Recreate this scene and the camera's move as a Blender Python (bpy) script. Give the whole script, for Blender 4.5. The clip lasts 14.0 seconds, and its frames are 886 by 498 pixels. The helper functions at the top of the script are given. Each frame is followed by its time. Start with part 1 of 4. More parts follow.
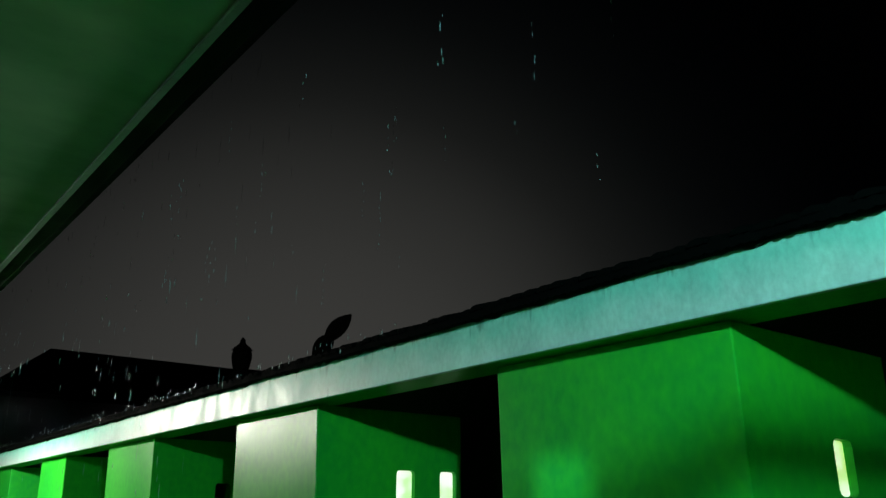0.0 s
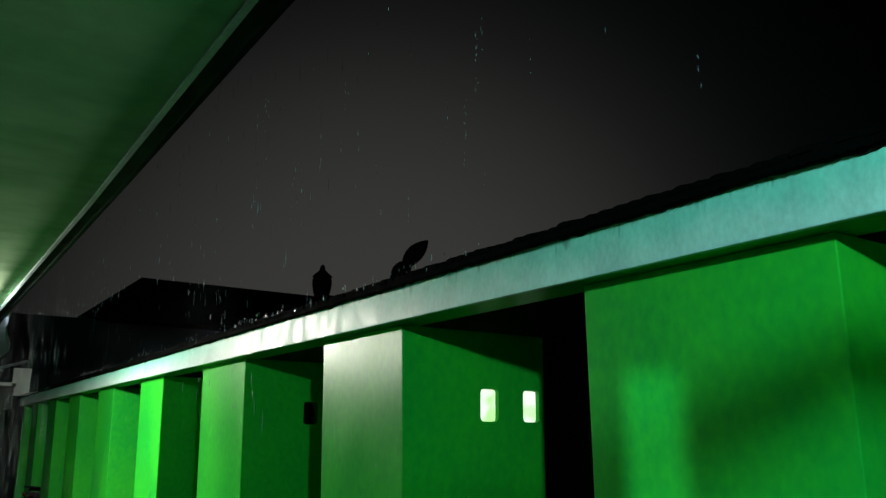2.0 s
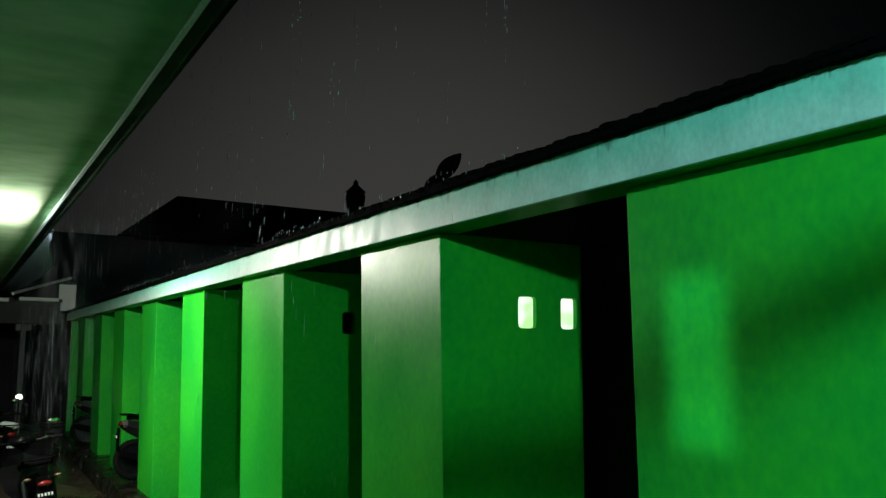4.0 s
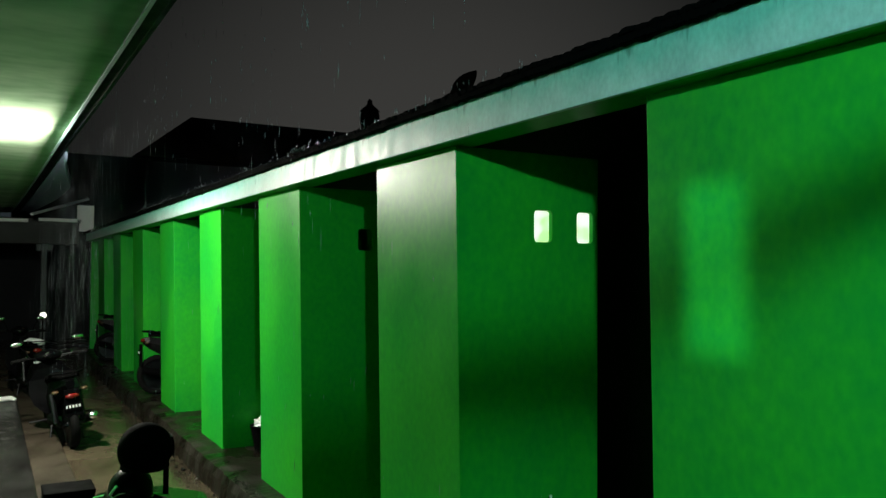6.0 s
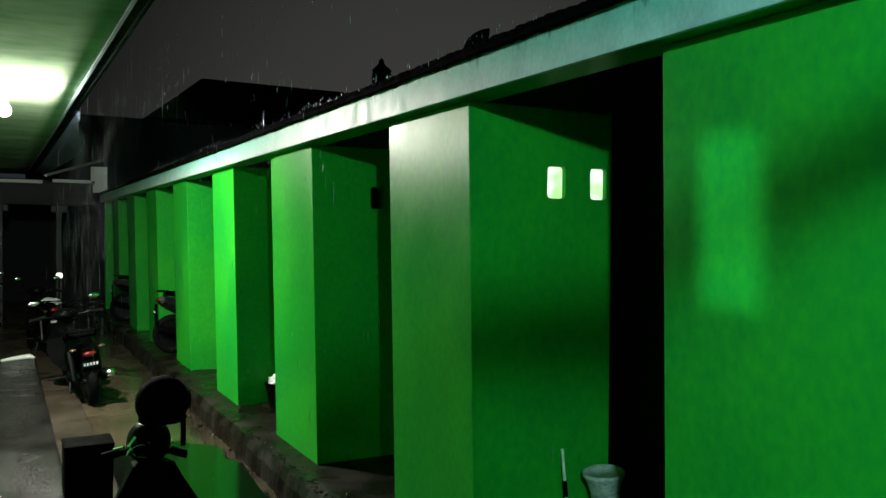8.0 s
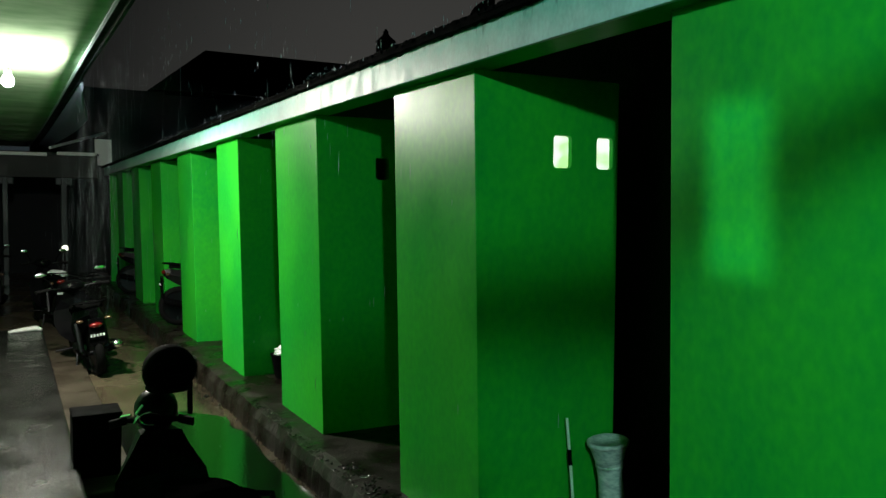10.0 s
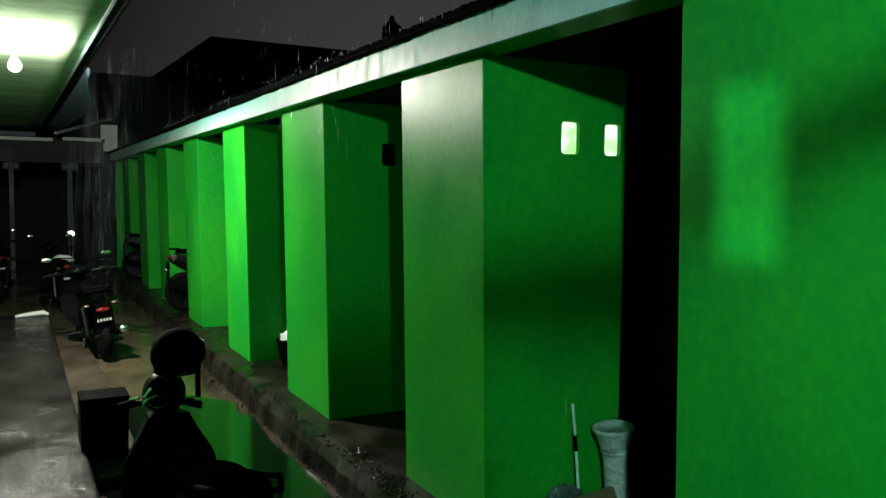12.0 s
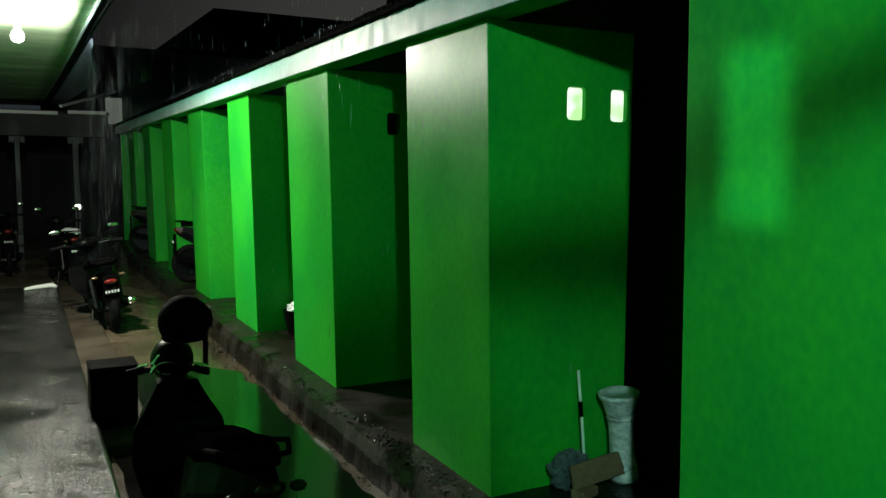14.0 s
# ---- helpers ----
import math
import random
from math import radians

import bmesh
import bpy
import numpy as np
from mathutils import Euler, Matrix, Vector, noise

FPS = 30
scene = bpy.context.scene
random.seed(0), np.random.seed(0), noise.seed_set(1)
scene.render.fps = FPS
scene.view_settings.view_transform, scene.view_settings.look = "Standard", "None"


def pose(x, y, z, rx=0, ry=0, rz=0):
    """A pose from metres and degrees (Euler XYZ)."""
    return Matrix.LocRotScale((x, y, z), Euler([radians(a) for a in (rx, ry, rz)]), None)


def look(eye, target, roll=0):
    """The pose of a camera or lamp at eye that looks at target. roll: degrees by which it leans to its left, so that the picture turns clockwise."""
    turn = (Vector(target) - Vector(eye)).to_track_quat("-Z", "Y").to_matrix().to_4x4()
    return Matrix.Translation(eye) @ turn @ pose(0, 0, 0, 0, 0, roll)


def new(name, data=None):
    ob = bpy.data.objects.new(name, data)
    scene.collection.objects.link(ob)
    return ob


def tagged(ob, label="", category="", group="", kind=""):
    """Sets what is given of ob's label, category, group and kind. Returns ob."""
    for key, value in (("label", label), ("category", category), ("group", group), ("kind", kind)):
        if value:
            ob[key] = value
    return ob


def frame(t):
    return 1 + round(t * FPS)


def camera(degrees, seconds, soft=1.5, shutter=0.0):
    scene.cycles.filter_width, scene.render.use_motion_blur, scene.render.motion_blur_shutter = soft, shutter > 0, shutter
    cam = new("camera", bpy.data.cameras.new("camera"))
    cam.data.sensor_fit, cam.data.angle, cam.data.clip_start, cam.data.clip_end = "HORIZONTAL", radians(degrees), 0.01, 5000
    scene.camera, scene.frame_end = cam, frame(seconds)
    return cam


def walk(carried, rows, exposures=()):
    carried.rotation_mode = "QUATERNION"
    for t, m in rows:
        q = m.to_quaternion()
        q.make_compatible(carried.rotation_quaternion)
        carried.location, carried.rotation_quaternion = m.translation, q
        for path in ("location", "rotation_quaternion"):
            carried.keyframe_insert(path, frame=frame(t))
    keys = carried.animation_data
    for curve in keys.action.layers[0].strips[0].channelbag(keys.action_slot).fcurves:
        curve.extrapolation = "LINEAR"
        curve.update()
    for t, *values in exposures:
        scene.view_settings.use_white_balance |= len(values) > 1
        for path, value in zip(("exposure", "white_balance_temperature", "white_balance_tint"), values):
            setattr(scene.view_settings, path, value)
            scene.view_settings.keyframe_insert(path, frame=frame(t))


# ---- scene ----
cam = camera(58.0, 14.0)
PATH = [
    (0, (0.161, 0.028, 2.035), (1.339, 1.518, 2.664), -0.1),
    (0.5, (0.143, 0.042, 2.032), (1.281, 1.577, 2.621), -0.1),
    (1, (0.146, 0.059, 2.033), (1.261, 1.623, 2.591), -0.1),
    (1.5, (0.143, 0.067, 2.016), (1.221, 1.674, 2.519), 0.5),
    (2, (0.146, 0.078, 2.01), (1.205, 1.713, 2.464), 0.5),
    (2.5, (0.143, 0.085, 2.005), (1.178, 1.751, 2.397), 0.5),
    (3, (0.142, 0.102, 1.995), (1.164, 1.787, 2.339), 0.4),
    (5.5, (0.144, 0.129, 1.937), (1.145, 1.858, 2.036), 0.4),
    (6, (0.142, 0.132, 1.926), (1.131, 1.87, 1.982), 0.4),
    (6.5, (0.141, 0.131, 1.914), (1.117, 1.876, 1.937), 0.3),
    (7, (0.145, 0.137, 1.906), (1.113, 1.887, 1.904), 0.3),
    (7.5, (0.145, 0.139, 1.904), (1.109, 1.892, 1.881), 0.3),
    (8, (0.14, 0.135, 1.895), (1.103, 1.887, 1.857), 0.4),
    (10.5, (0.142, 0.147, 1.873), (1.093, 1.904, 1.761), 0.4),
    (11, (0.14, 0.146, 1.872), (1.09, 1.902, 1.758), 0.4),
    (11.5, (0.134, 0.148, 1.863), (1.083, 1.904, 1.75), 0.5),
    (12, (0.129, 0.15, 1.863), (1.071, 1.909, 1.729), 0.7),
    (12.5, (0.127, 0.149, 1.857), (1.061, 1.91, 1.704), 0.7),
    (13, (0.135, 0.15, 1.848), (1.064, 1.913, 1.679), 0.5),
    (13.5, (0.135, 0.15, 1.842), (1.062, 1.912, 1.657), 0.4),
    (14, (0.133, 0.148, 1.833), (1.059, 1.909, 1.632), 0.4),
]
walk(cam, [(t, look(eye, target, roll)) for t, eye, target, roll in PATH])

# ---- world and lights ----
world = bpy.data.worlds.new("night_sky")
scene.world = world
world.use_nodes = True
wn, wl = world.node_tree.nodes, world.node_tree.links
bg = wn["Background"]
tc = wn.new("ShaderNodeTexCoord")
dot = wn.new("ShaderNodeVectorMath")
dot.operation = "DOT_PRODUCT"
dot.inputs[1].default_value = Vector((0.47, 0.86, 0.06)).normalized()
ramp = wn.new("ShaderNodeValToRGB")
ramp.color_ramp.interpolation = "B_SPLINE"
SKY = ((0.74, (0.00002, 0.00005, 0.00009)), (0.83, (0.0005, 0.0008, 0.0010)), (0.905, (0.0052, 0.0058, 0.0055)), (0.96, (0.030, 0.0302, 0.0280)), (1.0, (0.043, 0.042, 0.039)))
for k, (at, colour) in enumerate(SKY):
    stop = ramp.color_ramp.elements[k] if k < 2 else ramp.color_ramp.elements.new(at)
    stop.position, stop.color = at, (*colour, 1)
wl.new(tc.outputs["Generated"], dot.inputs[0])
wl.new(dot.outputs["Value"], ramp.inputs[0])
wl.new(ramp.outputs[0], bg.inputs[0])
bg.inputs[1].default_value = 1.0


def point_lamp(name, place, watts, radius, colour):
    data = bpy.data.lights.new(name, "POINT")
    data.energy, data.shadow_soft_size, data.color = watts, radius, colour
    ob = new(name, data)
    ob.location = place
    return ob


LAMP_FAR, LAMP_NEAR = (0.151, 8.3, 2.972), (0.12, -0.8, 2.93)
point_lamp("far_bulb_light", LAMP_FAR, 400, 0.05, (1.0, 0.97, 0.85))
# extra disk added below the bulb to brighten floor and lower walls
disk = bpy.data.lights.new("far_bulb_downlight", "AREA")
disk.shape, disk.size, disk.energy, disk.color = "DISK", 0.09, 140, (1.0, 0.97, 0.85)
new("far_bulb_downlight", disk).location = (LAMP_FAR[0], LAMP_FAR[1], LAMP_FAR[2] - 0.065)
point_lamp("near_bulb_light", LAMP_NEAR, 335, 0.04, (0.36, 1.0, 0.95))


# unseen lamp, added to throw the bright patch on the nearest block
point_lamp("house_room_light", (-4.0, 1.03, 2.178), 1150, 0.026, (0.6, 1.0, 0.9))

# ---- materials ----
def material(name, colour, rough=0.6, metal=0.0, vary=0.25, scale=3.0, fine=40.0, bump=0.15, coat=0.0, second=None, rough_vary=0.12, stretch=(1, 1, 1), spec=0.5, ripple=0.0, relief=0.01):
    """A surface with colour drift at a large and a small scale, uneven gloss and fine relief, in metres."""
    m = bpy.data.materials.new(name)
    m.use_nodes = True
    n, l = m.node_tree.nodes, m.node_tree.links
    b = n["Principled BSDF"]
    b.inputs["Metallic"].default_value = metal
    b.inputs["Coat Weight"].default_value = coat
    b.inputs["Coat Roughness"].default_value = 0.12
    b.inputs["Specular IOR Level"].default_value = spec
    co = n.new("ShaderNodeTexCoord")
    geo = n.new("ShaderNodeNewGeometry")
    mp = n.new("ShaderNodeMapping")
    mp.inputs["Scale"].default_value = stretch
    l.new(geo.outputs["Position"], mp.inputs["Vector"])
    big, small = n.new("ShaderNodeTexNoise"), n.new("ShaderNodeTexNoise")
    big.inputs["Scale"].default_value, small.inputs["Scale"].default_value = scale, fine
    big.inputs["Detail"].default_value, small.inputs["Detail"].default_value = 6, 4
    for t in (big, small):
        l.new(mp.outputs[0], t.inputs["Vector"])
    dark = tuple(c * (1 - vary) for c in colour)
    light = second or tuple(min(1, c * (1 + vary)) for c in colour)
    r = n.new("ShaderNodeValToRGB")
    r.color_ramp.elements[0].position, r.color_ramp.elements[0].color = 0.32, (*dark, 1)
    r.color_ramp.elements[1].position, r.color_ramp.elements[1].color = 0.68, (*light, 1)
    mixv = n.new("ShaderNodeMath")
    mixv.operation = "MULTIPLY_ADD"
    l.new(small.outputs["Fac"], mixv.inputs[0])
    mixv.inputs[1].default_value = 0.35
    half = n.new("ShaderNodeMath")
    half.operation = "MULTIPLY"
    half.inputs[1].default_value = 0.65
    l.new(big.outputs["Fac"], half.inputs[0])
    l.new(half.outputs[0], mixv.inputs[2])
    l.new(mixv.outputs[0], r.inputs[0])
    l.new(r.outputs[0], b.inputs["Base Color"])
    rr = n.new("ShaderNodeMapRange")
    rr.inputs["From Min"].default_value, rr.inputs["From Max"].default_value = 0.3, 0.7
    rr.inputs["To Min"].default_value, rr.inputs["To Max"].default_value = max(0.03, rough - rough_vary), min(1, rough + rough_vary)
    l.new(big.outputs["Fac"], rr.inputs[0])
    l.new(rr.outputs[0], b.inputs["Roughness"])
    bp = n.new("ShaderNodeBump")
    bp.inputs["Strength"].default_value, bp.inputs["Distance"].default_value = bump, relief
    l.new(mixv.outputs[0], bp.inputs["Height"])
    l.new(bp.outputs[0], b.inputs["Normal"])
    if ripple:
        wet = n.new("ShaderNodeTexNoise")
        wet.inputs["Scale"].default_value, wet.inputs["Detail"].default_value = 55, 5
        l.new(geo.outputs["Position"], wet.inputs["Vector"])
        b2 = n.new("ShaderNodeBump")
        b2.inputs["Strength"].default_value, b2.inputs["Distance"].default_value = min(1.0, ripple), 0.008 * max(1.0, ripple)
        l.new(wet.outputs["Fac"], b2.inputs["Height"])
        l.new(bp.outputs[0], b2.inputs["Normal"])
        l.new(b2.outputs[0], b.inputs["Normal"])
        l.new(b2.outputs[0], b.inputs["Coat Normal"])
    return m


def glowing(name, colour, strength):
    m = bpy.data.materials.new(name)
    m.use_nodes = True
    b = m.node_tree.nodes["Principled BSDF"]
    b.inputs["Base Color"].default_value = (0.8, 0.8, 0.8, 1)
    b.inputs["Emission Color"].default_value = (*colour, 1)
    b.inputs["Emission Strength"].default_value = strength
    return m


GREEN = material("green_gloss_paint", (0.003, 0.285, 0.034), 0.37, vary=0.22, scale=1.3, fine=30, bump=0.08, rough_vary=0.09, spec=0.095, stretch=(1, 1, 0.7), second=(0.026, 0.37, 0.018))
MINT = material("mint_fascia_paint", (0.34, 0.46, 0.44), 0.42, vary=0.22, scale=5.0, fine=40, bump=0.25, stretch=(1, 1.5, 0.9), spec=0.3)
# paler lower half against teal upper half: fall of light mixed into the colour
mn, ml = MINT.node_tree.nodes, MINT.node_tree.links
mgeo, msep, mnoise = mn.new("ShaderNodeNewGeometry"), mn.new("ShaderNodeSeparateXYZ"), mn.new("ShaderNodeTexNoise")
mnoise.inputs["Scale"].default_value, mnoise.inputs["Detail"].default_value = 9.0, 5
msum, mrange, mmix = mn.new("ShaderNodeMath"), mn.new("ShaderNodeMapRange"), mn.new("ShaderNodeMixRGB")
msum.operation = "MULTIPLY_ADD"
msum.inputs[1].default_value = 0.12
mrange.inputs["From Min"].default_value, mrange.inputs["From Max"].default_value = 2.63, 2.72
mmix.blend_type = "MULTIPLY"
mmix.inputs[2].default_value = (0.50, 0.92, 0.84, 1)
ml.new(mgeo.outputs["Position"], msep.inputs[0])
ml.new(mgeo.outputs["Position"], mnoise.inputs["Vector"])
ml.new(mnoise.outputs["Fac"], msum.inputs[0])
ml.new(msep.outputs["Z"], msum.inputs[2])
ml.new(msum.outputs[0], mrange.inputs[0])
ml.new(mrange.outputs[0], mmix.inputs[0])
mbase = mn["Principled BSDF"].inputs["Base Color"]
ml.new(mbase.links[0].from_socket, mmix.inputs[1])
ml.new(mmix.outputs[0], mbase)
dmap, dnoise, dadd, dramp, dmix = mn.new("ShaderNodeMapping"), mn.new("ShaderNodeTexNoise"), mn.new("ShaderNodeMath"), mn.new("ShaderNodeMapRange"), mn.new("ShaderNodeMixRGB")
dmap.inputs["Scale"].default_value = (1, 16, 1.6)
dnoise.inputs["Scale"].default_value, dnoise.inputs["Detail"].default_value = 2.2, 6
dadd.operation = "MULTIPLY_ADD"
dadd.inputs[1].default_value = 3.2
dramp.inputs["From Min"].default_value, dramp.inputs["From Max"].default_value = 9.10, 9.24
dramp.inputs["To Max"].default_value = 0.75
dmix.blend_type = "MULTIPLY"
dmix.inputs[2].default_value = (0.22, 0.34, 0.30, 1)
ml.new(mgeo.outputs["Position"], dmap.inputs["Vector"])
ml.new(dmap.outputs[0], dnoise.inputs["Vector"])
ml.new(msep.outputs["Z"], dadd.inputs[0])
ml.new(dnoise.outputs["Fac"], dadd.inputs[2])
ml.new(dadd.outputs[0], dramp.inputs[0])
ml.new(dramp.outputs[0], dmix.inputs[0])
ml.new(mmix.outputs[0], dmix.inputs[1])
ml.new(dmix.outputs[0], mbase)
SOFFIT = material("soffit_sheet", (0.30, 0.46, 0.29), 0.7, vary=0.25, scale=1.5, fine=5.0, bump=0.2, stretch=(0.8, 1.3, 1), spec=0.0, rough_vary=0.1, relief=0.02, second=(0.48, 0.58, 0.42))
TRIM = material("dull_trim_paint", (0.15, 0.22, 0.215), 0.5, vary=0.3)
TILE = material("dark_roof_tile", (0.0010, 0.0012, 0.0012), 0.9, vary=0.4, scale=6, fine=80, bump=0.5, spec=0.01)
GREENLIP = material("dark_green_lip", (0.0035, 0.0085, 0.0035), 0.8, vary=0.5, scale=30, fine=120, bump=0.6, spec=0.1)
DARKMETAL = material("dark_gutter_metal", (0.004, 0.005, 0.007), 0.6, vary=0.35, scale=5, spec=0.04)
CEMENT = material("wet_cement", (0.060, 0.048, 0.030), 0.24, coat=0.15, ripple=0.2, vary=0.65, scale=0.9, fine=14, bump=0.35, rough_vary=0.2)
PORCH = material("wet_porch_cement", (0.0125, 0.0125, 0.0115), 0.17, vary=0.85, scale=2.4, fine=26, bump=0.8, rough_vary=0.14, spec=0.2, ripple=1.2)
PUDDLE = material("rain_puddle", (0.004, 0.0042, 0.0035), 0.07, vary=0.4, scale=1.2, fine=12, bump=0.05, rough_vary=0.05, spec=0.5, ripple=0.12)
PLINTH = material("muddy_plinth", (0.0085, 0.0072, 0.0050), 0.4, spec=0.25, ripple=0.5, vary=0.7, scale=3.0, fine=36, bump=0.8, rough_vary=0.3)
STEP = material("brown_step_cement", (0.028, 0.022, 0.015), 0.6, spec=0.15, vary=0.5, scale=2.2, fine=30, bump=0.5, rough_vary=0.25)
RUBBLE = material("wet_rubble", (0.010, 0.010, 0.009), 0.2, spec=0.5, vary=0.5, scale=10, fine=70, bump=0.8, rough_vary=0.15)
EDGE = material("blue_grey_board", (0.15, 0.19, 0.27), 0.6, vary=0.2)
CREAM = material("drab_wall_paint", (0.16, 0.17, 0.13), 0.7, vary=0.15, scale=2)
# for unseen walls, green so that their bounced light tints the soffit
BOUNCEGREEN = material("bounce_green", (0.045, 0.30, 0.075), 0.5, vary=0.2, scale=2, spec=0.3)
WHITE = material("white_board", (0.72, 0.70, 0.68), 0.6, vary=0.1)
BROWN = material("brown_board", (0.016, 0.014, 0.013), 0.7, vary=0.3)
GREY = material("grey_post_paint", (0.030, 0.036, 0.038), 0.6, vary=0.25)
# deep shade of the gaps, given as a near-black colour
GAPSHADE = material("gap_shade_dark", (0.020, 0.017, 0.013), 0.6, vary=0.3, scale=4, fine=30, stretch=(1, 1, 0.2), spec=0.2)
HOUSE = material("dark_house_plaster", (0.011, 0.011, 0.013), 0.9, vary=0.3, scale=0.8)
BLACK = material("black_plastic", (0.0013, 0.0013, 0.0015), 0.8, vary=0.3, scale=12, spec=0.02)
BODY = material("black_bike_paint", (0.0014, 0.0014, 0.0017), 0.35, vary=0.2, spec=0.05)
RUBBER = material("tyre_rubber", (0.0035, 0.0035, 0.0035), 0.8, vary=0.3, scale=20, spec=0.06)
SEAT = material("seat_vinyl", (0.0022, 0.0022, 0.0022), 0.9, vary=0.3, scale=20, spec=0.0)
CHROME = material("chrome", (0.75, 0.75, 0.76), 0.14, metal=1.0, vary=0.08, bump=0.02)
STEEL = material("dull_steel", (0.022, 0.022, 0.024), 0.4, metal=1.0, vary=0.2)
RED = material("red_lens", (0.09, 0.004, 0.004), 0.15, vary=0.1, bump=0.02)
AMBER = material("amber_lens", (0.05, 0.028, 0.014), 0.3, vary=0.1)
WHITEPLASTIC = material("white_plastic", (0.62, 0.64, 0.64), 0.4, vary=0.18, scale=9)
CARDBOARD = material("wet_brown_board", (0.20, 0.095, 0.045), 0.7, vary=0.35, scale=8)
PLASTICBAG = material("crumpled_plastic", (0.10, 0.10, 0.095), 0.10, vary=0.6, scale=22, bump=0.9)
STICK = material("cream_stick_paint", (0.80, 0.74, 0.55), 0.5, vary=0.15, scale=12)
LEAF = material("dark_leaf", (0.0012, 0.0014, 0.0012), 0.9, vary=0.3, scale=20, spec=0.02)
# light of the rooms behind the vents, given as a glowing sheet
ROOMGLOW = glowing("room_glow", (0.86, 1.0, 0.62), 0.95)
pn, plk = ROOMGLOW.node_tree.nodes, ROOMGLOW.node_tree.links
pgeo, pnoise, pramp = pn.new("ShaderNodeNewGeometry"), pn.new("ShaderNodeTexNoise"), pn.new("ShaderNodeValToRGB")
pnoise.inputs["Scale"].default_value, pnoise.inputs["Detail"].default_value = 9.0, 2
pramp.color_ramp.elements[0].position, pramp.color_ramp.elements[0].color = 0.38, (0.50, 0.78, 0.20, 1)
pramp.color_ramp.elements[1].position, pramp.color_ramp.elements[1].color = 0.56, (0.95, 1.0, 0.82, 1)
plk.new(pgeo.outputs["Position"], pnoise.inputs["Vector"])
plk.new(pnoise.outputs["Fac"], pramp.inputs[0])
plk.new(pramp.outputs[0], pn["Principled BSDF"].inputs["Emission Color"])
BULB = glowing("lit_bulb", (1.0, 0.95, 0.88), 40.0)
SPOT = glowing("small_lit_lamp", (1.0, 0.95, 0.80), 3.0)
DROP = material("rain_water", (0.26, 0.29, 0.31), 0.25, vary=0.05)


# ---- mesh helpers ----
def mesh(name, bm, mat, smooth=False):
    me = bpy.data.meshes.new(name)
    bmesh.ops.recalc_face_normals(bm, faces=bm.faces)
    bm.to_mesh(me)
    bm.free()
    for m in mat if isinstance(mat, (list, tuple)) else (mat,):
        me.materials.append(m)
    if smooth:
        for p in me.polygons:
            p.use_smooth = True
    return me


def part(name, bm, mat, parent=None, label="", smooth=False):
    ob = new(name, mesh(name, bm, mat, smooth))
    if parent:
        ob.parent = parent
    if label:
        ob["label"] = label
    return ob


def thing(name, place, label, category, group="", kind="", turn=0):
    ob = new(name)
    ob.matrix_basis = pose(*place, 0, 0, turn)
    return tagged(ob, label, category, group, kind)


def box(bm, x0, x1, y0, y1, z0, z1, bevel=0.0):
    vs = [bm.verts.new((x, y, z)) for x in (x0, x1) for y in (y0, y1) for z in (z0, z1)]
    fs = [bm.faces.new([vs[i] for i in q]) for q in ((0, 1, 3, 2), (4, 6, 7, 5), (0, 4, 5, 1), (2, 3, 7, 6), (0, 2, 6, 4), (1, 5, 7, 3))]
    bmesh.ops.recalc_face_normals(bm, faces=fs)
    if bevel:
        edges = {e for f in fs for e in f.edges}
        bmesh.ops.bevel(bm, geom=list(edges), offset=bevel, segments=2, affect="EDGES", profile=0.5)
    return vs


def boxed(*a, bevel=0.0):
    bm = bmesh.new()
    box(bm, *a, bevel=bevel)
    return bm


def prism(bm, outline, y0, y1):
    """A closed outline of (x, z) drawn out along y."""
    a = [bm.verts.new((x, y0, z)) for x, z in outline]
    b = [bm.verts.new((x, y1, z)) for x, z in outline]
    bm.faces.new(a)
    bm.faces.new(b[::-1])
    for i in range(len(a)):
        j = (i + 1) % len(a)
        bm.faces.new((a[j], a[i], b[i], b[j]))


def tube(bm, points, radii, sides=10, close=True):
    """A round tube along points; radii one for each."""
    rings = []
    for i, p in enumerate(points):
        p = Vector(p)
        d = Vector(points[min(i + 1, len(points) - 1)]) - Vector(points[max(i - 1, 0)])
        d.normalize()
        u = d.orthogonal().normalized() if i == 0 else (rings[-1][1] - d * rings[-1][1].dot(d)).normalized()
        v = d.cross(u)
        r = radii[i] if isinstance(radii, (list, tuple)) else radii
        rings.append(([bm.verts.new(p + (u * math.cos(k * math.tau / sides) + v * math.sin(k * math.tau / sides)) * r) for k in range(sides)], u))
    for (a, _), (b, _) in zip(rings, rings[1:]):
        for k in range(sides):
            bm.faces.new((a[k], a[(k + 1) % sides], b[(k + 1) % sides], b[k]))
    if close:
        bm.faces.new(rings[0][0][::-1])
        bm.faces.new(rings[-1][0])


def turned(bm, profile, centre=(0, 0, 0), sides=24, axis="z"):
    """A lathe shape from (radius, height)."""
    rings = []
    for r, h in profile:
        ring = []
        for k in range(sides):
            a = k * math.tau / sides
            p = Vector((r * math.cos(a), r * math.sin(a), h)) if axis == "z" else Vector((h, r * math.cos(a), r * math.sin(a)))
            ring.append(bm.verts.new(p + Vector(centre)))
        rings.append(ring)
    for a, b in zip(rings, rings[1:]):
        for k in range(sides):
            bm.faces.new((a[k], a[(k + 1) % sides], b[(k + 1) % sides], b[k]))
    bm.faces.new(rings[0][::-1])
    bm.faces.new(rings[-1])


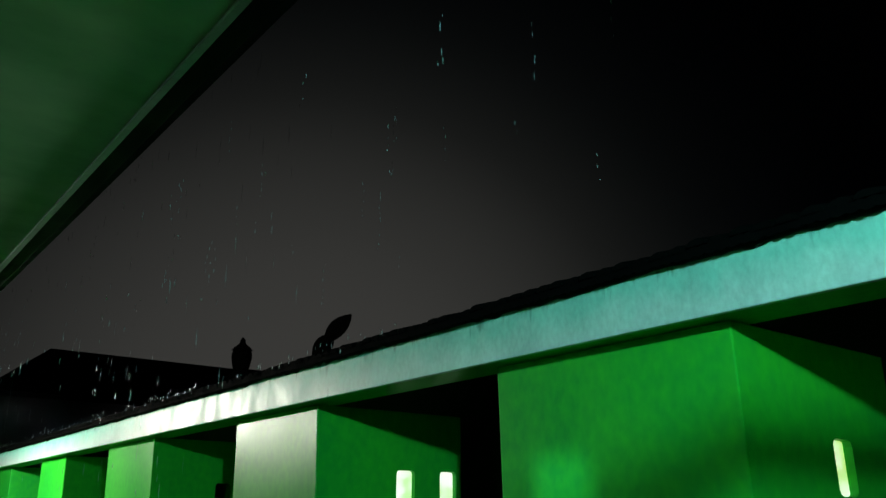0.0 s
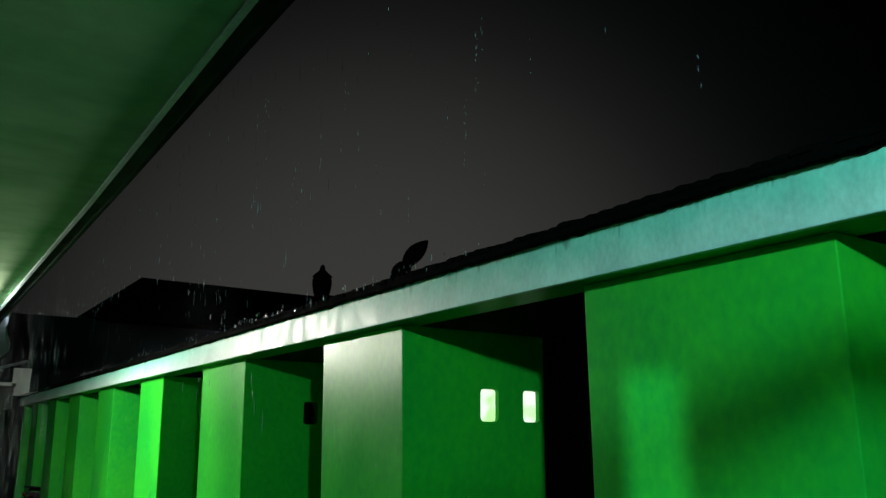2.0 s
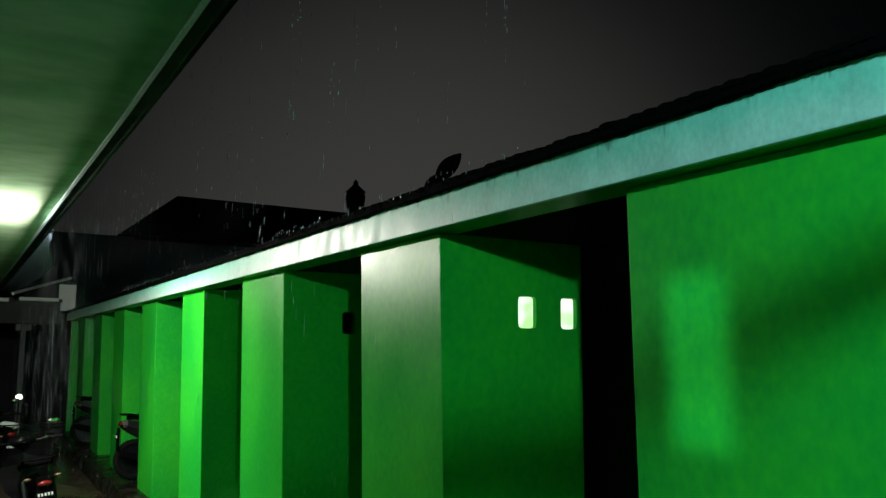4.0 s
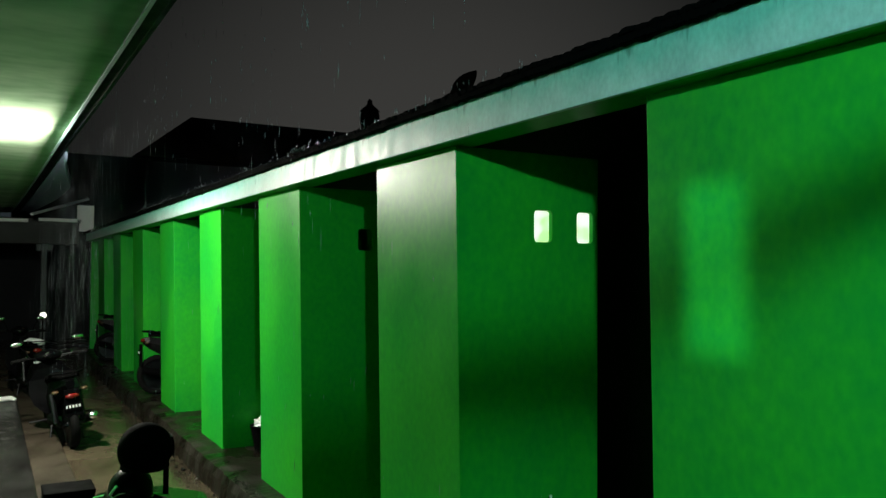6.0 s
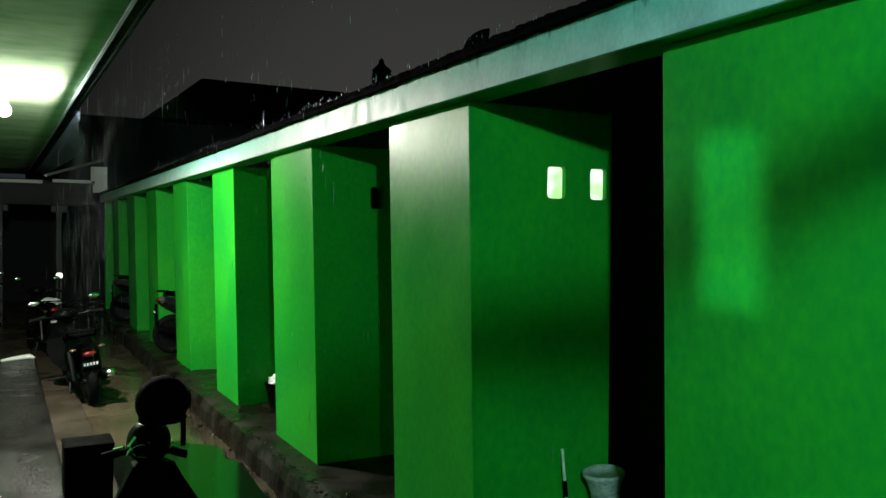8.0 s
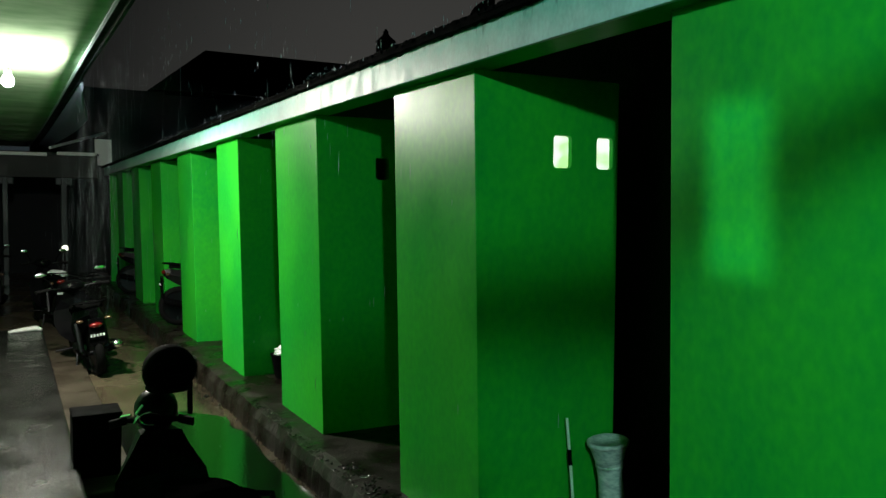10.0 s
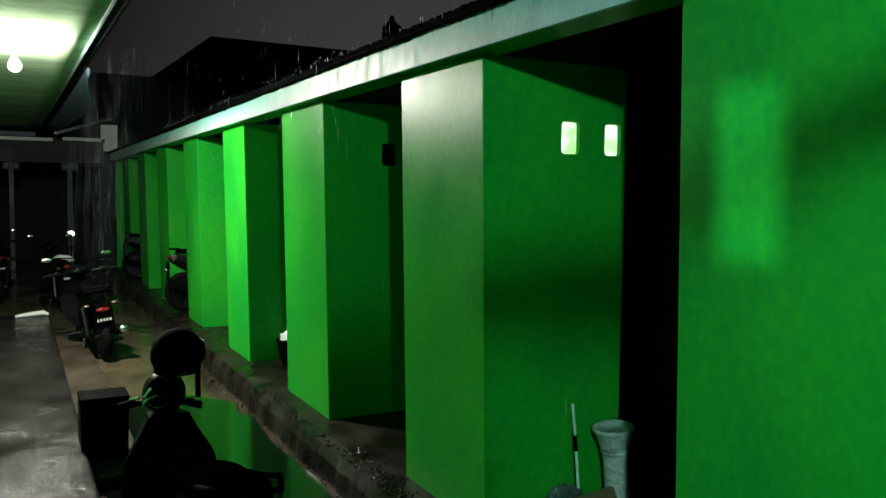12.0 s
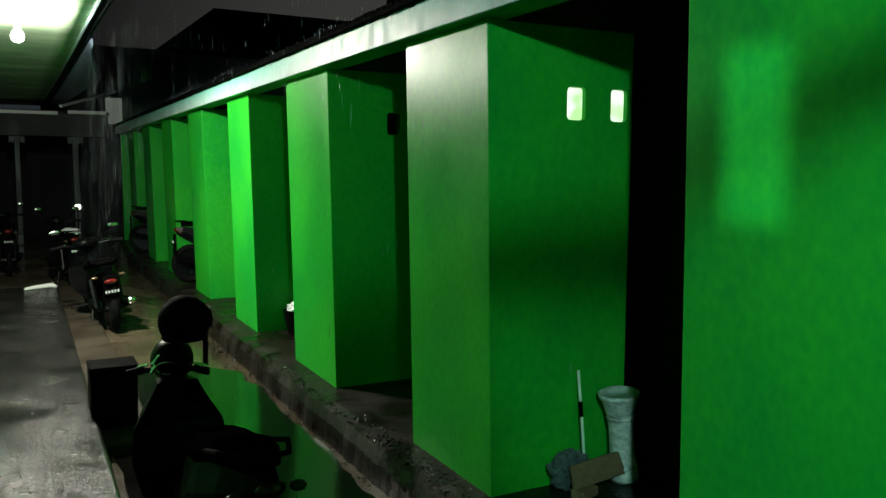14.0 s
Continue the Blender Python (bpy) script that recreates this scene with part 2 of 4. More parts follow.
def blob(bm, centre, size, sub=3, rough=0.0, seed=0.0):
    """A rounded lump: a ball squeezed to size, pushed about by noise."""
    made = bmesh.ops.create_icosphere(bm, subdivisions=sub, radius=1.0)["verts"]
    for v in made:
        k = 1 + rough * noise.noise(v.co * 2.3 + Vector((seed, seed * 0.7, 0)))
        v.co = Vector([c * s * k for c, s in zip(v.co, size)]) + Vector(centre)
    return made


# ---- ground and floors ----
def ground_sheet():
    bm = bmesh.new()
    xs = [-400, -60, -12, -4, 0.2, 0.75, 1.0, 1.25, 1.5, 1.7, 2.4, 7, 20, 80, 400]
    ys = [-400, -60, -8, -2] + [i * 0.5 for i in range(0, 45)] + [26, 40, 100, 400]
    grid = {}
    for i, x in enumerate(xs):
        for j, y in enumerate(ys):
            z = 0.02 * noise.noise(Vector((x * 0.9, y * 0.6, 0))) if abs(x) < 3 and -2 < y < 22 else -0.02
            if 1.55 < x < 2.0:
                z -= 0.05
            grid[i, j] = bm.verts.new((x, y, z))
    for i in range(len(xs) - 1):
        for j in range(len(ys) - 1):
            bm.faces.new((grid[i, j], grid[i + 1, j], grid[i + 1, j + 1], grid[i, j + 1]))
    return tagged(part("ground", bm, CEMENT, smooth=True), "wet dark cement alley floor with worn patches", "ground", kind="structure")


ground_sheet()
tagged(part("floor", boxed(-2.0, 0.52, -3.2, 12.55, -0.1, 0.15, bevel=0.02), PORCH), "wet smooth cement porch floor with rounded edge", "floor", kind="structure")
tagged(part("kerb_broad", boxed(0.522, 0.86, 5.502, 14.6, -0.1, 0.07, bevel=0.015), STEP), "muddy brown cement step along the porch", "kerb", kind="structure")


def rough_plinth():
    bm = bmesh.new()
    rows = []
    for i in range(536):
        y = -2.0 + i * 0.04
        a = 0.026 * noise.noise(Vector((y * 1.7, 1.0, 0))) + 0.016 * noise.noise(Vector((y * 9.0, 4.0, 0))) + 0.010 * noise.noise(Vector((y * 31.0, 2.0, 0)))
        b = 0.012 * noise.noise(Vector((y * 5.0, 9.0, 0))) + 0.010 * noise.noise(Vector((y * 26.0, 6.0, 0)))
        rows.append([bm.verts.new(q) for q in ((1.90 + a, y, -0.10), (1.915 + a, y, 0.10 + b), (1.945 + a, y, 0.172 + b), (2.03, y, 0.188 + b * 0.3), (2.3, y, 0.19), (5.3, y, 0.19), (5.3, y, -0.10))])
    for p, q in zip(rows, rows[1:]):
        for k in range(7):
            bm.faces.new((p[k], p[(k + 1) % 7], q[(k + 1) % 7], q[k]))
    bm.faces.new(rows[0][::-1])
    bm.faces.new(rows[-1])
    return bm


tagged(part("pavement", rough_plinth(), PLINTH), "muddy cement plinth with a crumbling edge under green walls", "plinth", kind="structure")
bm = bmesh.new()
tube(bm, [(0.10, 12.24, 0.165), (0.20, 12.27, 0.175), (0.33, 12.33, 0.18), (0.44, 12.36, 0.185), (0.50, 12.30, 0.17)], [0.018, 0.026, 0.034, 0.036, 0.02], 10)
tagged(part("kerb_end", bm, WHITE, smooth=True), "pale rounded broken kerb edge at the porch end", "kerb", kind="structure")

def puddle():
    """Standing rain water with an uneven shore, a few millimetres over the low cement."""
    bm = bmesh.new()
    prev = None
    for i in range(96):
        y = -1.5 + i * 0.095
        a = 0.57 + 0.05 * noise.noise(Vector((y * 0.9, 3.0, 0))) + 0.04 * noise.noise(Vector((y * 4.0, 3.0, 0)))
        b = 1.80 + 0.05 * noise.noise(Vector((y * 1.3, 7.0, 0))) + 0.03 * noise.noise(Vector((y * 6.0, 7.0, 0)))
        if y > 6.3:
            f = (y - 6.3) / 1.25
            a = a + 0.45 * f * f + 0.28 * f * noise.noise(Vector((y * 3.0, 11.0, 0)))
            b = b - 0.20 * f * f + 0.30 * f * noise.noise(Vector((y * 2.6, 17.0, 0)))
        row = [bm.verts.new((a + (b - a) * k / 6, y, 0.0225)) for k in range(7)]
        if prev:
            for k in range(6):
                bm.faces.new((prev[k], prev[k + 1], row[k + 1], row[k]))
        prev = row
    return bm


tagged(part("puddle", puddle(), PUDDLE), "dark still rain puddle reflecting the green walls", "puddle", kind="structure")

# rough stones and broken cement in the drain beside the plinth
bm = bmesh.new()
for i in range(700):
    y = random.uniform(1.5, 12)
    x = random.gauss(1.80, 0.07)
    s = random.uniform(0.003, 0.009) * (2.2 if i % 31 == 0 else 1)
    blob(bm, (x, y, -0.035 + random.uniform(0, 0.02)), (s * random.uniform(0.8, 1.9), s * random.uniform(0.8, 1.9), s * 0.7), sub=1, rough=0.9, seed=i)
for i in range(260):
    y = random.uniform(3.2, 5.0)
    s = random.uniform(0.003, 0.010)
    blob(bm, (2.06 + random.gauss(0, 0.03) + 0.02 * (y < 3.6), y, 0.188), (s * random.uniform(0.8, 1.9), s * random.uniform(0.8, 1.9), s * 0.8), sub=1, rough=0.9, seed=i + 3000)
for i in range(420):
    y = random.uniform(2.6, 7.0)
    s = random.uniform(0.0025, 0.007)
    blob(bm, (random.uniform(1.945, 2.06), y, 0.184), (s * random.uniform(0.8, 2.2), s * random.uniform(0.8, 2.2), s * 0.8), sub=1, rough=0.9, seed=i + 6000)
tagged(part("drain_rubble", bm, RUBBLE), "wet stones and broken cement in a shallow drain", "rubble", kind="stuff")

# ---- the green row ----
PIERS = [(1.216, 2.167, True), (3.455, 4.365, True), (5.695, 6.706, False), (7.964, 8.85, False), (10.22, 11.13, False),
         (12.47, 13.38, False), (14.72, 15.63, False), (16.97, 17.88, False)]
FRONT, BACK, DEEP, TOP, BASE, BATTER = 2.1, 2.99, 3.25, 2.535, 0.19, 0.055
SLOTS = ((2.57, 2.685), (2.847, 2.955))


def pier(y0, y1, lit, SLOTS):
    root = thing("wall_pier", (FRONT, (y0 + y1) / 2, BASE), "bright green glossy painted wall block under the eave", "wall block", "green wall blocks along the row")
    ox, oy, oz = FRONT, (y0 + y1) / 2, BASE

    def put(name, bm, mat, label=""):
        ob = part(name, bm, mat, root, label)
        ob.data.transform(Matrix.Translation((-ox, -oy, -oz)))
        return ob
    bm = bmesh.new()
    e = 0.005
    plan = [(0.0, y0 + e), (0.0015, y0 + 0.0015), (e, y0), (0.12, y0), (0.12, y1), (e, y1), (0.0015, y1 - 0.0015), (0.0, y1 - e)]
    low = [bm.verts.new((FRONT + (BATTER if x < 0.1 else 0) + x, y, BASE)) for x, y in plan]
    high = [bm.verts.new((FRONT + x, y, TOP)) for x, y in plan]
    bm.faces.new(low)
    bm.faces.new(high[::-1])
    for k in range(8):
        bm.faces.new((low[k], high[k], high[(k + 1) % 8], low[(k + 1) % 8]))
    put("front_wall", bm, GREEN)
    bm = bmesh.new()
    x0 = FRONT + 0.12
    lo, hi, th = 2.08, 2.245, 0.10
    box(bm, x0, BACK, y0, y0 + th, BASE, lo)
    box(bm, x0, BACK, y0, y0 + th, hi, TOP)
    last = x0
    for a, b in SLOTS:
        box(bm, last, a, y0, y0 + th, lo, hi)
        last = b
        for px, sx in ((a, 1), (b, -1)):
            for pz, sz in ((lo, 1), (hi, -1)):
                tri = [(px, pz), (px + sx * 0.020, pz), (px + sx * 0.006, pz + sz * 0.006), (px, pz + sz * 0.020)]
                prism(bm, tri if sx * sz > 0 else tri[::-1], y0, y0 + 0.026)
    box(bm, last, BACK, y0, y0 + th, lo, hi)
    put("side_wall", bm, GREEN)
    put("side_wall", boxed(x0, BACK, y1 - 0.10, y1, BASE, TOP), GREEN)
    put("rear_wall", boxed(BACK - 0.10, BACK, y0 + th + 0.02, y1 - 0.102, BASE, TOP), GREEN)
    if lit:
        for a, b in SLOTS:
            put("vent_pane", boxed(a + 0.001, b - 0.001, y0 + 0.028, y0 + 0.036, lo + 0.001, hi - 0.001), ROOMGLOW, "glowing sheet standing in for the lit room behind the vent")
    return root


for y0, y1, lit in PIERS:
    pier(y0, y1, lit, SLOTS[:1] if y0 < 2 else SLOTS)

# sheet added close behind the blocks so the gaps stay black
tagged(part("wall_back", boxed(DEEP, DEEP + 0.15, -2.0, 19.4, BASE, 3.0), GAPSHADE), "near-black sheet added behind the gaps, their shade in its colour", "wall", kind="structure")
tagged(part("wall_row_end", boxed(2.1, DEEP, 19.1, 19.25, BASE, TOP), GREEN), "green painted end wall of the row", "wall", kind="structure")
tagged(part("wall_row_start", boxed(2.1, DEEP, -1.9, -1.75, BASE, TOP), GREEN), "green painted end wall of the row", "wall", kind="structure")

# eave beam with its mint-painted face
tagged(part("trim_fascia", boxed(2.0, 2.024, -2.0, 19.2, 2.534, 2.70, bevel=0.004), MINT), "mint painted cement fascia beam with water stains and a lit lower half in its colour", "fascia", kind="structure")


tagged(part("eave_beam", boxed(2.026, 2.2, -2.0, 19.2, 2.538, 2.72), GREEN), "green painted beam behind the fascia", "beam", kind="structure")

# dark green lip between the fascia and the tiles, with a ragged lower edge
def ragged_lip():
    bm = bmesh.new()
    prev = None
    for i in range(1060):
        y = -2.0 + i * 0.02
        low = 2.691 + 0.008 * noise.noise(Vector((y * 23, 8.0, 0))) + 0.009 * noise.noise(Vector((y * 3.3, 2.0, 0))) - 0.012 * max(0.0, noise.noise(Vector((y * 9.0, 5.0, 0))))
        row = [bm.verts.new(q) for q in ((1.990, y, low), (1.986, y, low + 0.012), (1.984, y, 2.722), (1.9995, y, 2.722), (1.9995, y, low))]
        if prev:
            for k in range(5):
                bm.faces.new((prev[k], prev[(k + 1) % 5], row[(k + 1) % 5], row[k]))
        prev = row
    return bm


tagged(part("trim_moss", ragged_lip(), GREENLIP), "dark green lip along the top of the fascia", "moss", kind="structure")

# roof over the row: a sloping sheet of lapped tiles with a ragged front edge
def tile_roof():
    bm = bmesh.new()
    slope, x0, z0, ridge = 0.322, 1.955, 2.70, 6.0
    pitch, y0, y1 = 0.034, -2.0, 19.4
    n = int((y1 - y0) / pitch * 2)
    cols = []
    for i in range(n + 1):
        y = y0 + i * pitch / 2
        wave = 0.003 * (1 if i % 2 else -1)
        rag = 0.005 * noise.noise(Vector((y * 14, 3.1, 0))) + 0.004 * noise.noise(Vector((y * 3.1, 7.7, 0)))
        col = []
        for k, x in enumerate((x0, x0 + 0.16, 2.6, 4.2, ridge)):
            z = z0 + slope * (x - x0) + wave + (rag if k == 0 else 0)
            col.append((bm.verts.new((x + (rag if k == 0 else 0), y, z + 0.014)), bm.verts.new((x + (rag if k == 0 else 0), y, z - (0.012 if k == 0 else 0)))))
        cols.append(col)
    for a, b in zip(cols, cols[1:]):
        for k in range(4):
            bm.faces.new((a[k][0], b[k][0], b[k + 1][0], a[k + 1][0]))
            bm.faces.new((a[k][1], a[k + 1][1], b[k + 1][1], b[k][1]))
        bm.faces.new((a[0][0], a[0][1], b[0][1], b[0][0]))
    return bm


row_roof = thing("row_roof", (0, 0, 0), "dark wet tiled roof with a ragged eave edge", "roof", kind="structure")
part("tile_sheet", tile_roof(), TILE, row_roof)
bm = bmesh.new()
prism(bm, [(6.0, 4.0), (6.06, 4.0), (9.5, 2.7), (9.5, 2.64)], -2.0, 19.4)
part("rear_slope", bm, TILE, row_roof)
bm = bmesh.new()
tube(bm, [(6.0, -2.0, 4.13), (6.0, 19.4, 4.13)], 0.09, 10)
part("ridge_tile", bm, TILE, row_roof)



def eave_tile():
    """One small rounded tile with a closed front end at x = 0, running up the slope."""
    bm = bmesh.new()
    ends = []
    for x, k in ((0.0, 0.94), (0.008, 1.0), (0.30, 0.9)):
        ends.append([bm.verts.new((x, 0.031 * k * math.cos(math.pi * q / 6), 0.020 * k * math.sin(math.pi * q / 6) + 0.31 * x)) for q in range(7)])
    bm.faces.new(ends[0])
    for a, b in zip(ends, ends[1:]):
        for q in range(6):
            bm.faces.new((a[q], a[q + 1], b[q + 1], b[q]))
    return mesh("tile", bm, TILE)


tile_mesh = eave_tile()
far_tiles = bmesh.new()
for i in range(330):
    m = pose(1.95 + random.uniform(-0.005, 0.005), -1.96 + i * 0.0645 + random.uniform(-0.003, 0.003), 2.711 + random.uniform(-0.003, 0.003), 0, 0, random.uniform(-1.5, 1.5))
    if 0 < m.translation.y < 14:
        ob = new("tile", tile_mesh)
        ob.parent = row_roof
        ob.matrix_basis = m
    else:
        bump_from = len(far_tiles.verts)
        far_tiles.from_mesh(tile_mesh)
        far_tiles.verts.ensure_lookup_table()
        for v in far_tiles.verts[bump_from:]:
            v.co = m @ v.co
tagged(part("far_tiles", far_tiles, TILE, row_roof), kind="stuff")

# pinnacle on the ridge
pin = thing("roof_pinnacle", (6.0, 13.1, 4.1), "dark urn-shaped roof pinnacle with a pointed cap", "pinnacle")
bm = bmesh.new()
box(bm, -0.2, 0.2, -0.52, 0.10, -0.1, 0.26, bevel=0.05)
part("foot", bm, TILE, pin)
bm = bmesh.new()
turned(bm, [(0.14, 0.1), (0.13, 0.30), (0.155, 0.40), (0.175, 0.52), (0.175, 0.60), (0.15, 0.66)], (0, 0, 0), 12)
part("urn", bm, TILE, pin, smooth=True)
bm = bmesh.new()
turned(bm, [(0.185, 0.662), (0.15, 0.70), (0.07, 0.77), (0.05, 0.80), (0.045, 0.85), (0.01, 0.89)], (0, 0, 0), 12)
part("cap", bm, TILE, pin)

# leafy sprig on the tiles
def leaf_blade(bm, base, tip, width, bend):
    base, tip = Vector(base), Vector(tip)
    d = tip - base
    side = Vector((0.5, -0.25, 0.9)).cross(d).normalized()
    up = d.cross(side).normalized()
    prev = None
    for i in range(9):
        f = i / 8
        w = width * (math.sin(math.pi * min(1, f * 0.92 + 0.06)) ** 0.8)
        c = base + d * f + up * bend * math.sin(math.pi * f)
        row = [bm.verts.new(c - side * w), bm.verts.new(c + up * 0.012), bm.verts.new(c + side * w * 0.8), bm.verts.new(c - up * 0.006)]
        if prev:
            for k in range(4):
                bm.faces.new((prev[k], prev[(k + 1) % 4], row[(k + 1) % 4], row[k]))
        prev = row


sprig = thing("ridge_ornament", (6.0, 9.9, 4.1), "dark leaf-shaped ornament on the roof ridge", "ornament")
bm = bmesh.new()
leaf_blade(bm, (0.0, 0.30, 0.33), (0.0, -0.38, 0.62), 0.14, 0.02)
part("leaf", bm, LEAF, sprig)
bm = bmesh.new()
leaf_blade(bm, (0.0, 0.62, 0.12), (0.0, 0.10, 0.42), 0.15, 0.03)
part("leaf", bm, LEAF, sprig)
bm = bmesh.new()
tube(bm, [(0, 0.38, -0.06), (0, 0.36, 0.10), (0, 0.30, 0.25), (0, 0.20, 0.45)], [0.20, 0.16, 0.09, 0.03], 10)
part("stem", bm, LEAF, sprig)

# ---- the canopy over the porch ----
SOF = 3.22
EDGE_LINE = ((-3.2, 0.802, 0.954), (4.65, 0.79, 0.93), (7.23, 0.761, 0.913), (9.33, 0.738, 0.884), (11.7, 0.72, 0.872), (14.0, 0.693, 0.854), (16.9, 0.65, 0.831), (18.9, 0.615, 0.796), (21.2, 0.56, 0.749))


def edge_at(y, which=1):
    """The canopy's edge draws in towards the far end; 1 is the soffit's edge, 2 the gutter's lip."""
    for a, b in zip(EDGE_LINE, EDGE_LINE[1:]):
        if y <= b[0]:
            f = (y - a[0]) / (b[0] - a[0])
            return a[which] + f * (b[which] - a[which])
    return EDGE_LINE[-1][which]


def along_edge(section, y0, y1, step=0.4):
    """A closed outline of (x, z), given for each y by section(y), drawn along the alley."""
    bm = bmesh.new()
    prev = None
    count = int((y1 - y0) / step)
    for i in range(count + 1):
        y = y0 + (y1 - y0) * i / count
        row = [bm.verts.new((x, y, z)) for x, z in section(y)]
        if prev:
            for k in range(len(row)):
                q = (k + 1) % len(row)
                bm.faces.new((prev[k], prev[q], row[q], row[k]))
        else:
            bm.faces.new(row)
        prev = row
    bm.faces.new(prev[::-1])
    return bm


def sag(x, y):
    return 0.010 * noise.noise(Vector((x * 0.35, y * 1.1, 2.0))) + 0.004 * noise.noise(Vector((x * 0.8, y * 3.7, 5.0))) + 0.003 * math.sin(y * math.tau / 1.22)


def soffit_section(y):
    e = edge_at(y)
    xs = [-2.0 + (e + 2.0) * k / 12 for k in range(13)]
    return [(x, SOF + (sag(x, y) if x < e - 0.05 else 0.0)) for x in xs] + [(e, SOF + 0.07), (-2.0, SOF + 0.07)]


tagged(part("ceiling", along_edge(soffit_section, -3.2, 21.2, 0.12), SOFFIT, smooth=True), "pale glossy soffit sheets with a slight sag", "soffit", kind="structure")


def trim_section(y):
    e = edge_at(y) + 0.002
    return [(e, SOF - 0.010), (e + 0.022, SOF - 0.010), (e + 0.022, SOF + 0.09), (e, SOF + 0.09)]


def gutter_section(y):
    e, o = edge_at(y) + 0.026, edge_at(y, 2)
    return [(e, SOF + 0.02), (o - 0.04, SOF + 0.02), (o, SOF + 0.045), (o, SOF + 0.15), (e, SOF + 0.16)]


def roof_section(y):
    o = edge_at(y, 2) + 0.01
    return [(o, SOF + 0.165), (o, SOF + 0.19), (-2.0, SOF + 0.9), (-2.0, SOF + 0.86)]


def apron_section(y):
    o = edge_at(y, 2) + 0.004
    w = 0.36 * min(1.0, max(0.0, (y - 10.2) / 3.6)) ** 1.3 * (1.0 - 0.55 * max(0.0, (y - 16.0) / 5.2)) + 0.01
    return [(o, SOF + 0.035), (o + w * 0.55, SOF + 0.03), (o + w, SOF - 0.02), (o + w + 0.02, SOF - 0.02), (o + w + 0.02, SOF + 0.10), (o, SOF + 0.14)]


tagged(part("trim_canopy", along_edge(trim_section, -3.2, 21.2), TRIM), "thin pale edge trim of the porch canopy", "trim", kind="structure")
tagged(part("canopy_gutter", along_edge(gutter_section, -3.2, 21.2), DARKMETAL), "dark metal gutter along the canopy edge", "gutter", kind="structure")
tagged(part("canopy_apron", along_edge(apron_section, 10.2, 21.2), EDGE, smooth=True), "blue-grey sheet widening the far canopy edge", "gutter", kind="structure")
tagged(part("canopy_roof", along_edge(roof_section, -3.2, 21.2), TILE), "dark sloping roof over the porch", "roof", kind="structure")

# unseen helpers: house wall pierced for the light patch, lamp box, shading wing wall
PATCH_HOLE = (1.252, 1.348, 2.012, 2.188)
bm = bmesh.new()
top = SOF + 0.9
box(bm, -2.15, -2.0, -3.2, PATCH_HOLE[0], -0.1, top)
box(bm, -2.15, -2.0, PATCH_HOLE[1], 24, -0.1, top)
box(bm, -2.15, -2.0, PATCH_HOLE[0], PATCH_HOLE[1], -0.1, PATCH_HOLE[2])
box(bm, -2.15, -2.0, PATCH_HOLE[0], PATCH_HOLE[1], PATCH_HOLE[3], top)
tagged(part("wall_west", bm, BOUNCEGREEN), "unseen green house wall with a hole added for the light patch", "wall", kind="structure")
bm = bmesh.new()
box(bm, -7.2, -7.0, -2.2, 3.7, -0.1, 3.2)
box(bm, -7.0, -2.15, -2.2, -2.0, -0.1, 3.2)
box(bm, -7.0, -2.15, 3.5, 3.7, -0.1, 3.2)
tagged(part("wall_room", bm, CREAM), "unseen box walls around the added patch lamp", "wall", kind="structure")
tagged(part("ceiling_room", boxed(-7.2, -2.15, -2.2, 3.7, 3.2, 3.3), CREAM), "unseen box top over the added patch lamp", "ceiling", kind="structure")
# unseen panel, its top raked to shade the bike and lower walls
bm = bmesh.new()
prism(bm, [(-2.0, 0.15), (0.41, 0.15), (0.41, 2.48), (0.31, 2.735), (-2.0, 2.76)], -0.32, -0.22)
tagged(part("wall_wing", bm, BOUNCEGREEN), "unseen green panel added to shade the bike and low walls", "wall", kind="structure")
# also unseen, added to hold the near lamp off the soffit
tagged(part("wall_lintel", boxed(-2.0, 0.80, -0.31, -0.23, 2.965, SOF + 0.05), BOUNCEGREEN), "unseen green panel added to shade the near soffit", "wall", kind="structure")
tagged(part("wall_south", boxed(-2.0, 9.5, -3.4, -3.2, -0.1, 3.0), BOUNCEGREEN), "unseen wall closing the alley, green to tint the soffit", "wall", kind="structure")


def bulb(place):
    x, y, z = place
    root = thing("ceiling_lamp", (x, y, SOF), "bare white bulb hanging on a short cord under the soffit", "lamp", "bulbs under the soffit")
    drop = z - SOF + 0.085
    bm = bmesh.new()
    turned(bm, [(0.045, 0.0), (0.045, -0.012), (0.02, -0.022), (0.008, -0.026)], (0, 0, -0.004), 16)
    part("ceiling_rose", bm, WHITEPLASTIC, root)
    bm = bmesh.new()
    tube(bm, [(0, 0, -0.02), (0, 0, drop + 0.03)], 0.004, 8)
    part("cord", bm, WHITEPLASTIC, root)
    bm = bmesh.new()
    turned(bm, [(0.006, 0.04), (0.024, 0.03), (0.03, 0.0), (0.028, -0.03)], (0, 0, drop), 16)
    part("socket", bm, WHITEPLASTIC, root)
    bm = bmesh.new()
    turned(bm, [(0.028, -0.03), (0.046, -0.055), (0.055, -0.085), (0.048, -0.118), (0.024, -0.138), (0.004, -0.142)], (0, 0, drop), 20)
    g = part("globe", bm, BULB, root, "glowing white glass globe", smooth=True)
    g.visible_shadow = False
    return root


bulb(LAMP_FAR)
bulb(LAMP_NEAR)

# unseen bar behind the viewer, added to cast the dark band across the blocks
bm = bmesh.new()
tube(bm, [(0.22, -0.28, 2.738), (1.9, -0.28, 2.738)], 0.025, 12)
tagged(part("canopy_tie_bar", bm, GREY), "unseen grey bar added to cast a shadow band on the blocks", "tie bar", kind="structure")

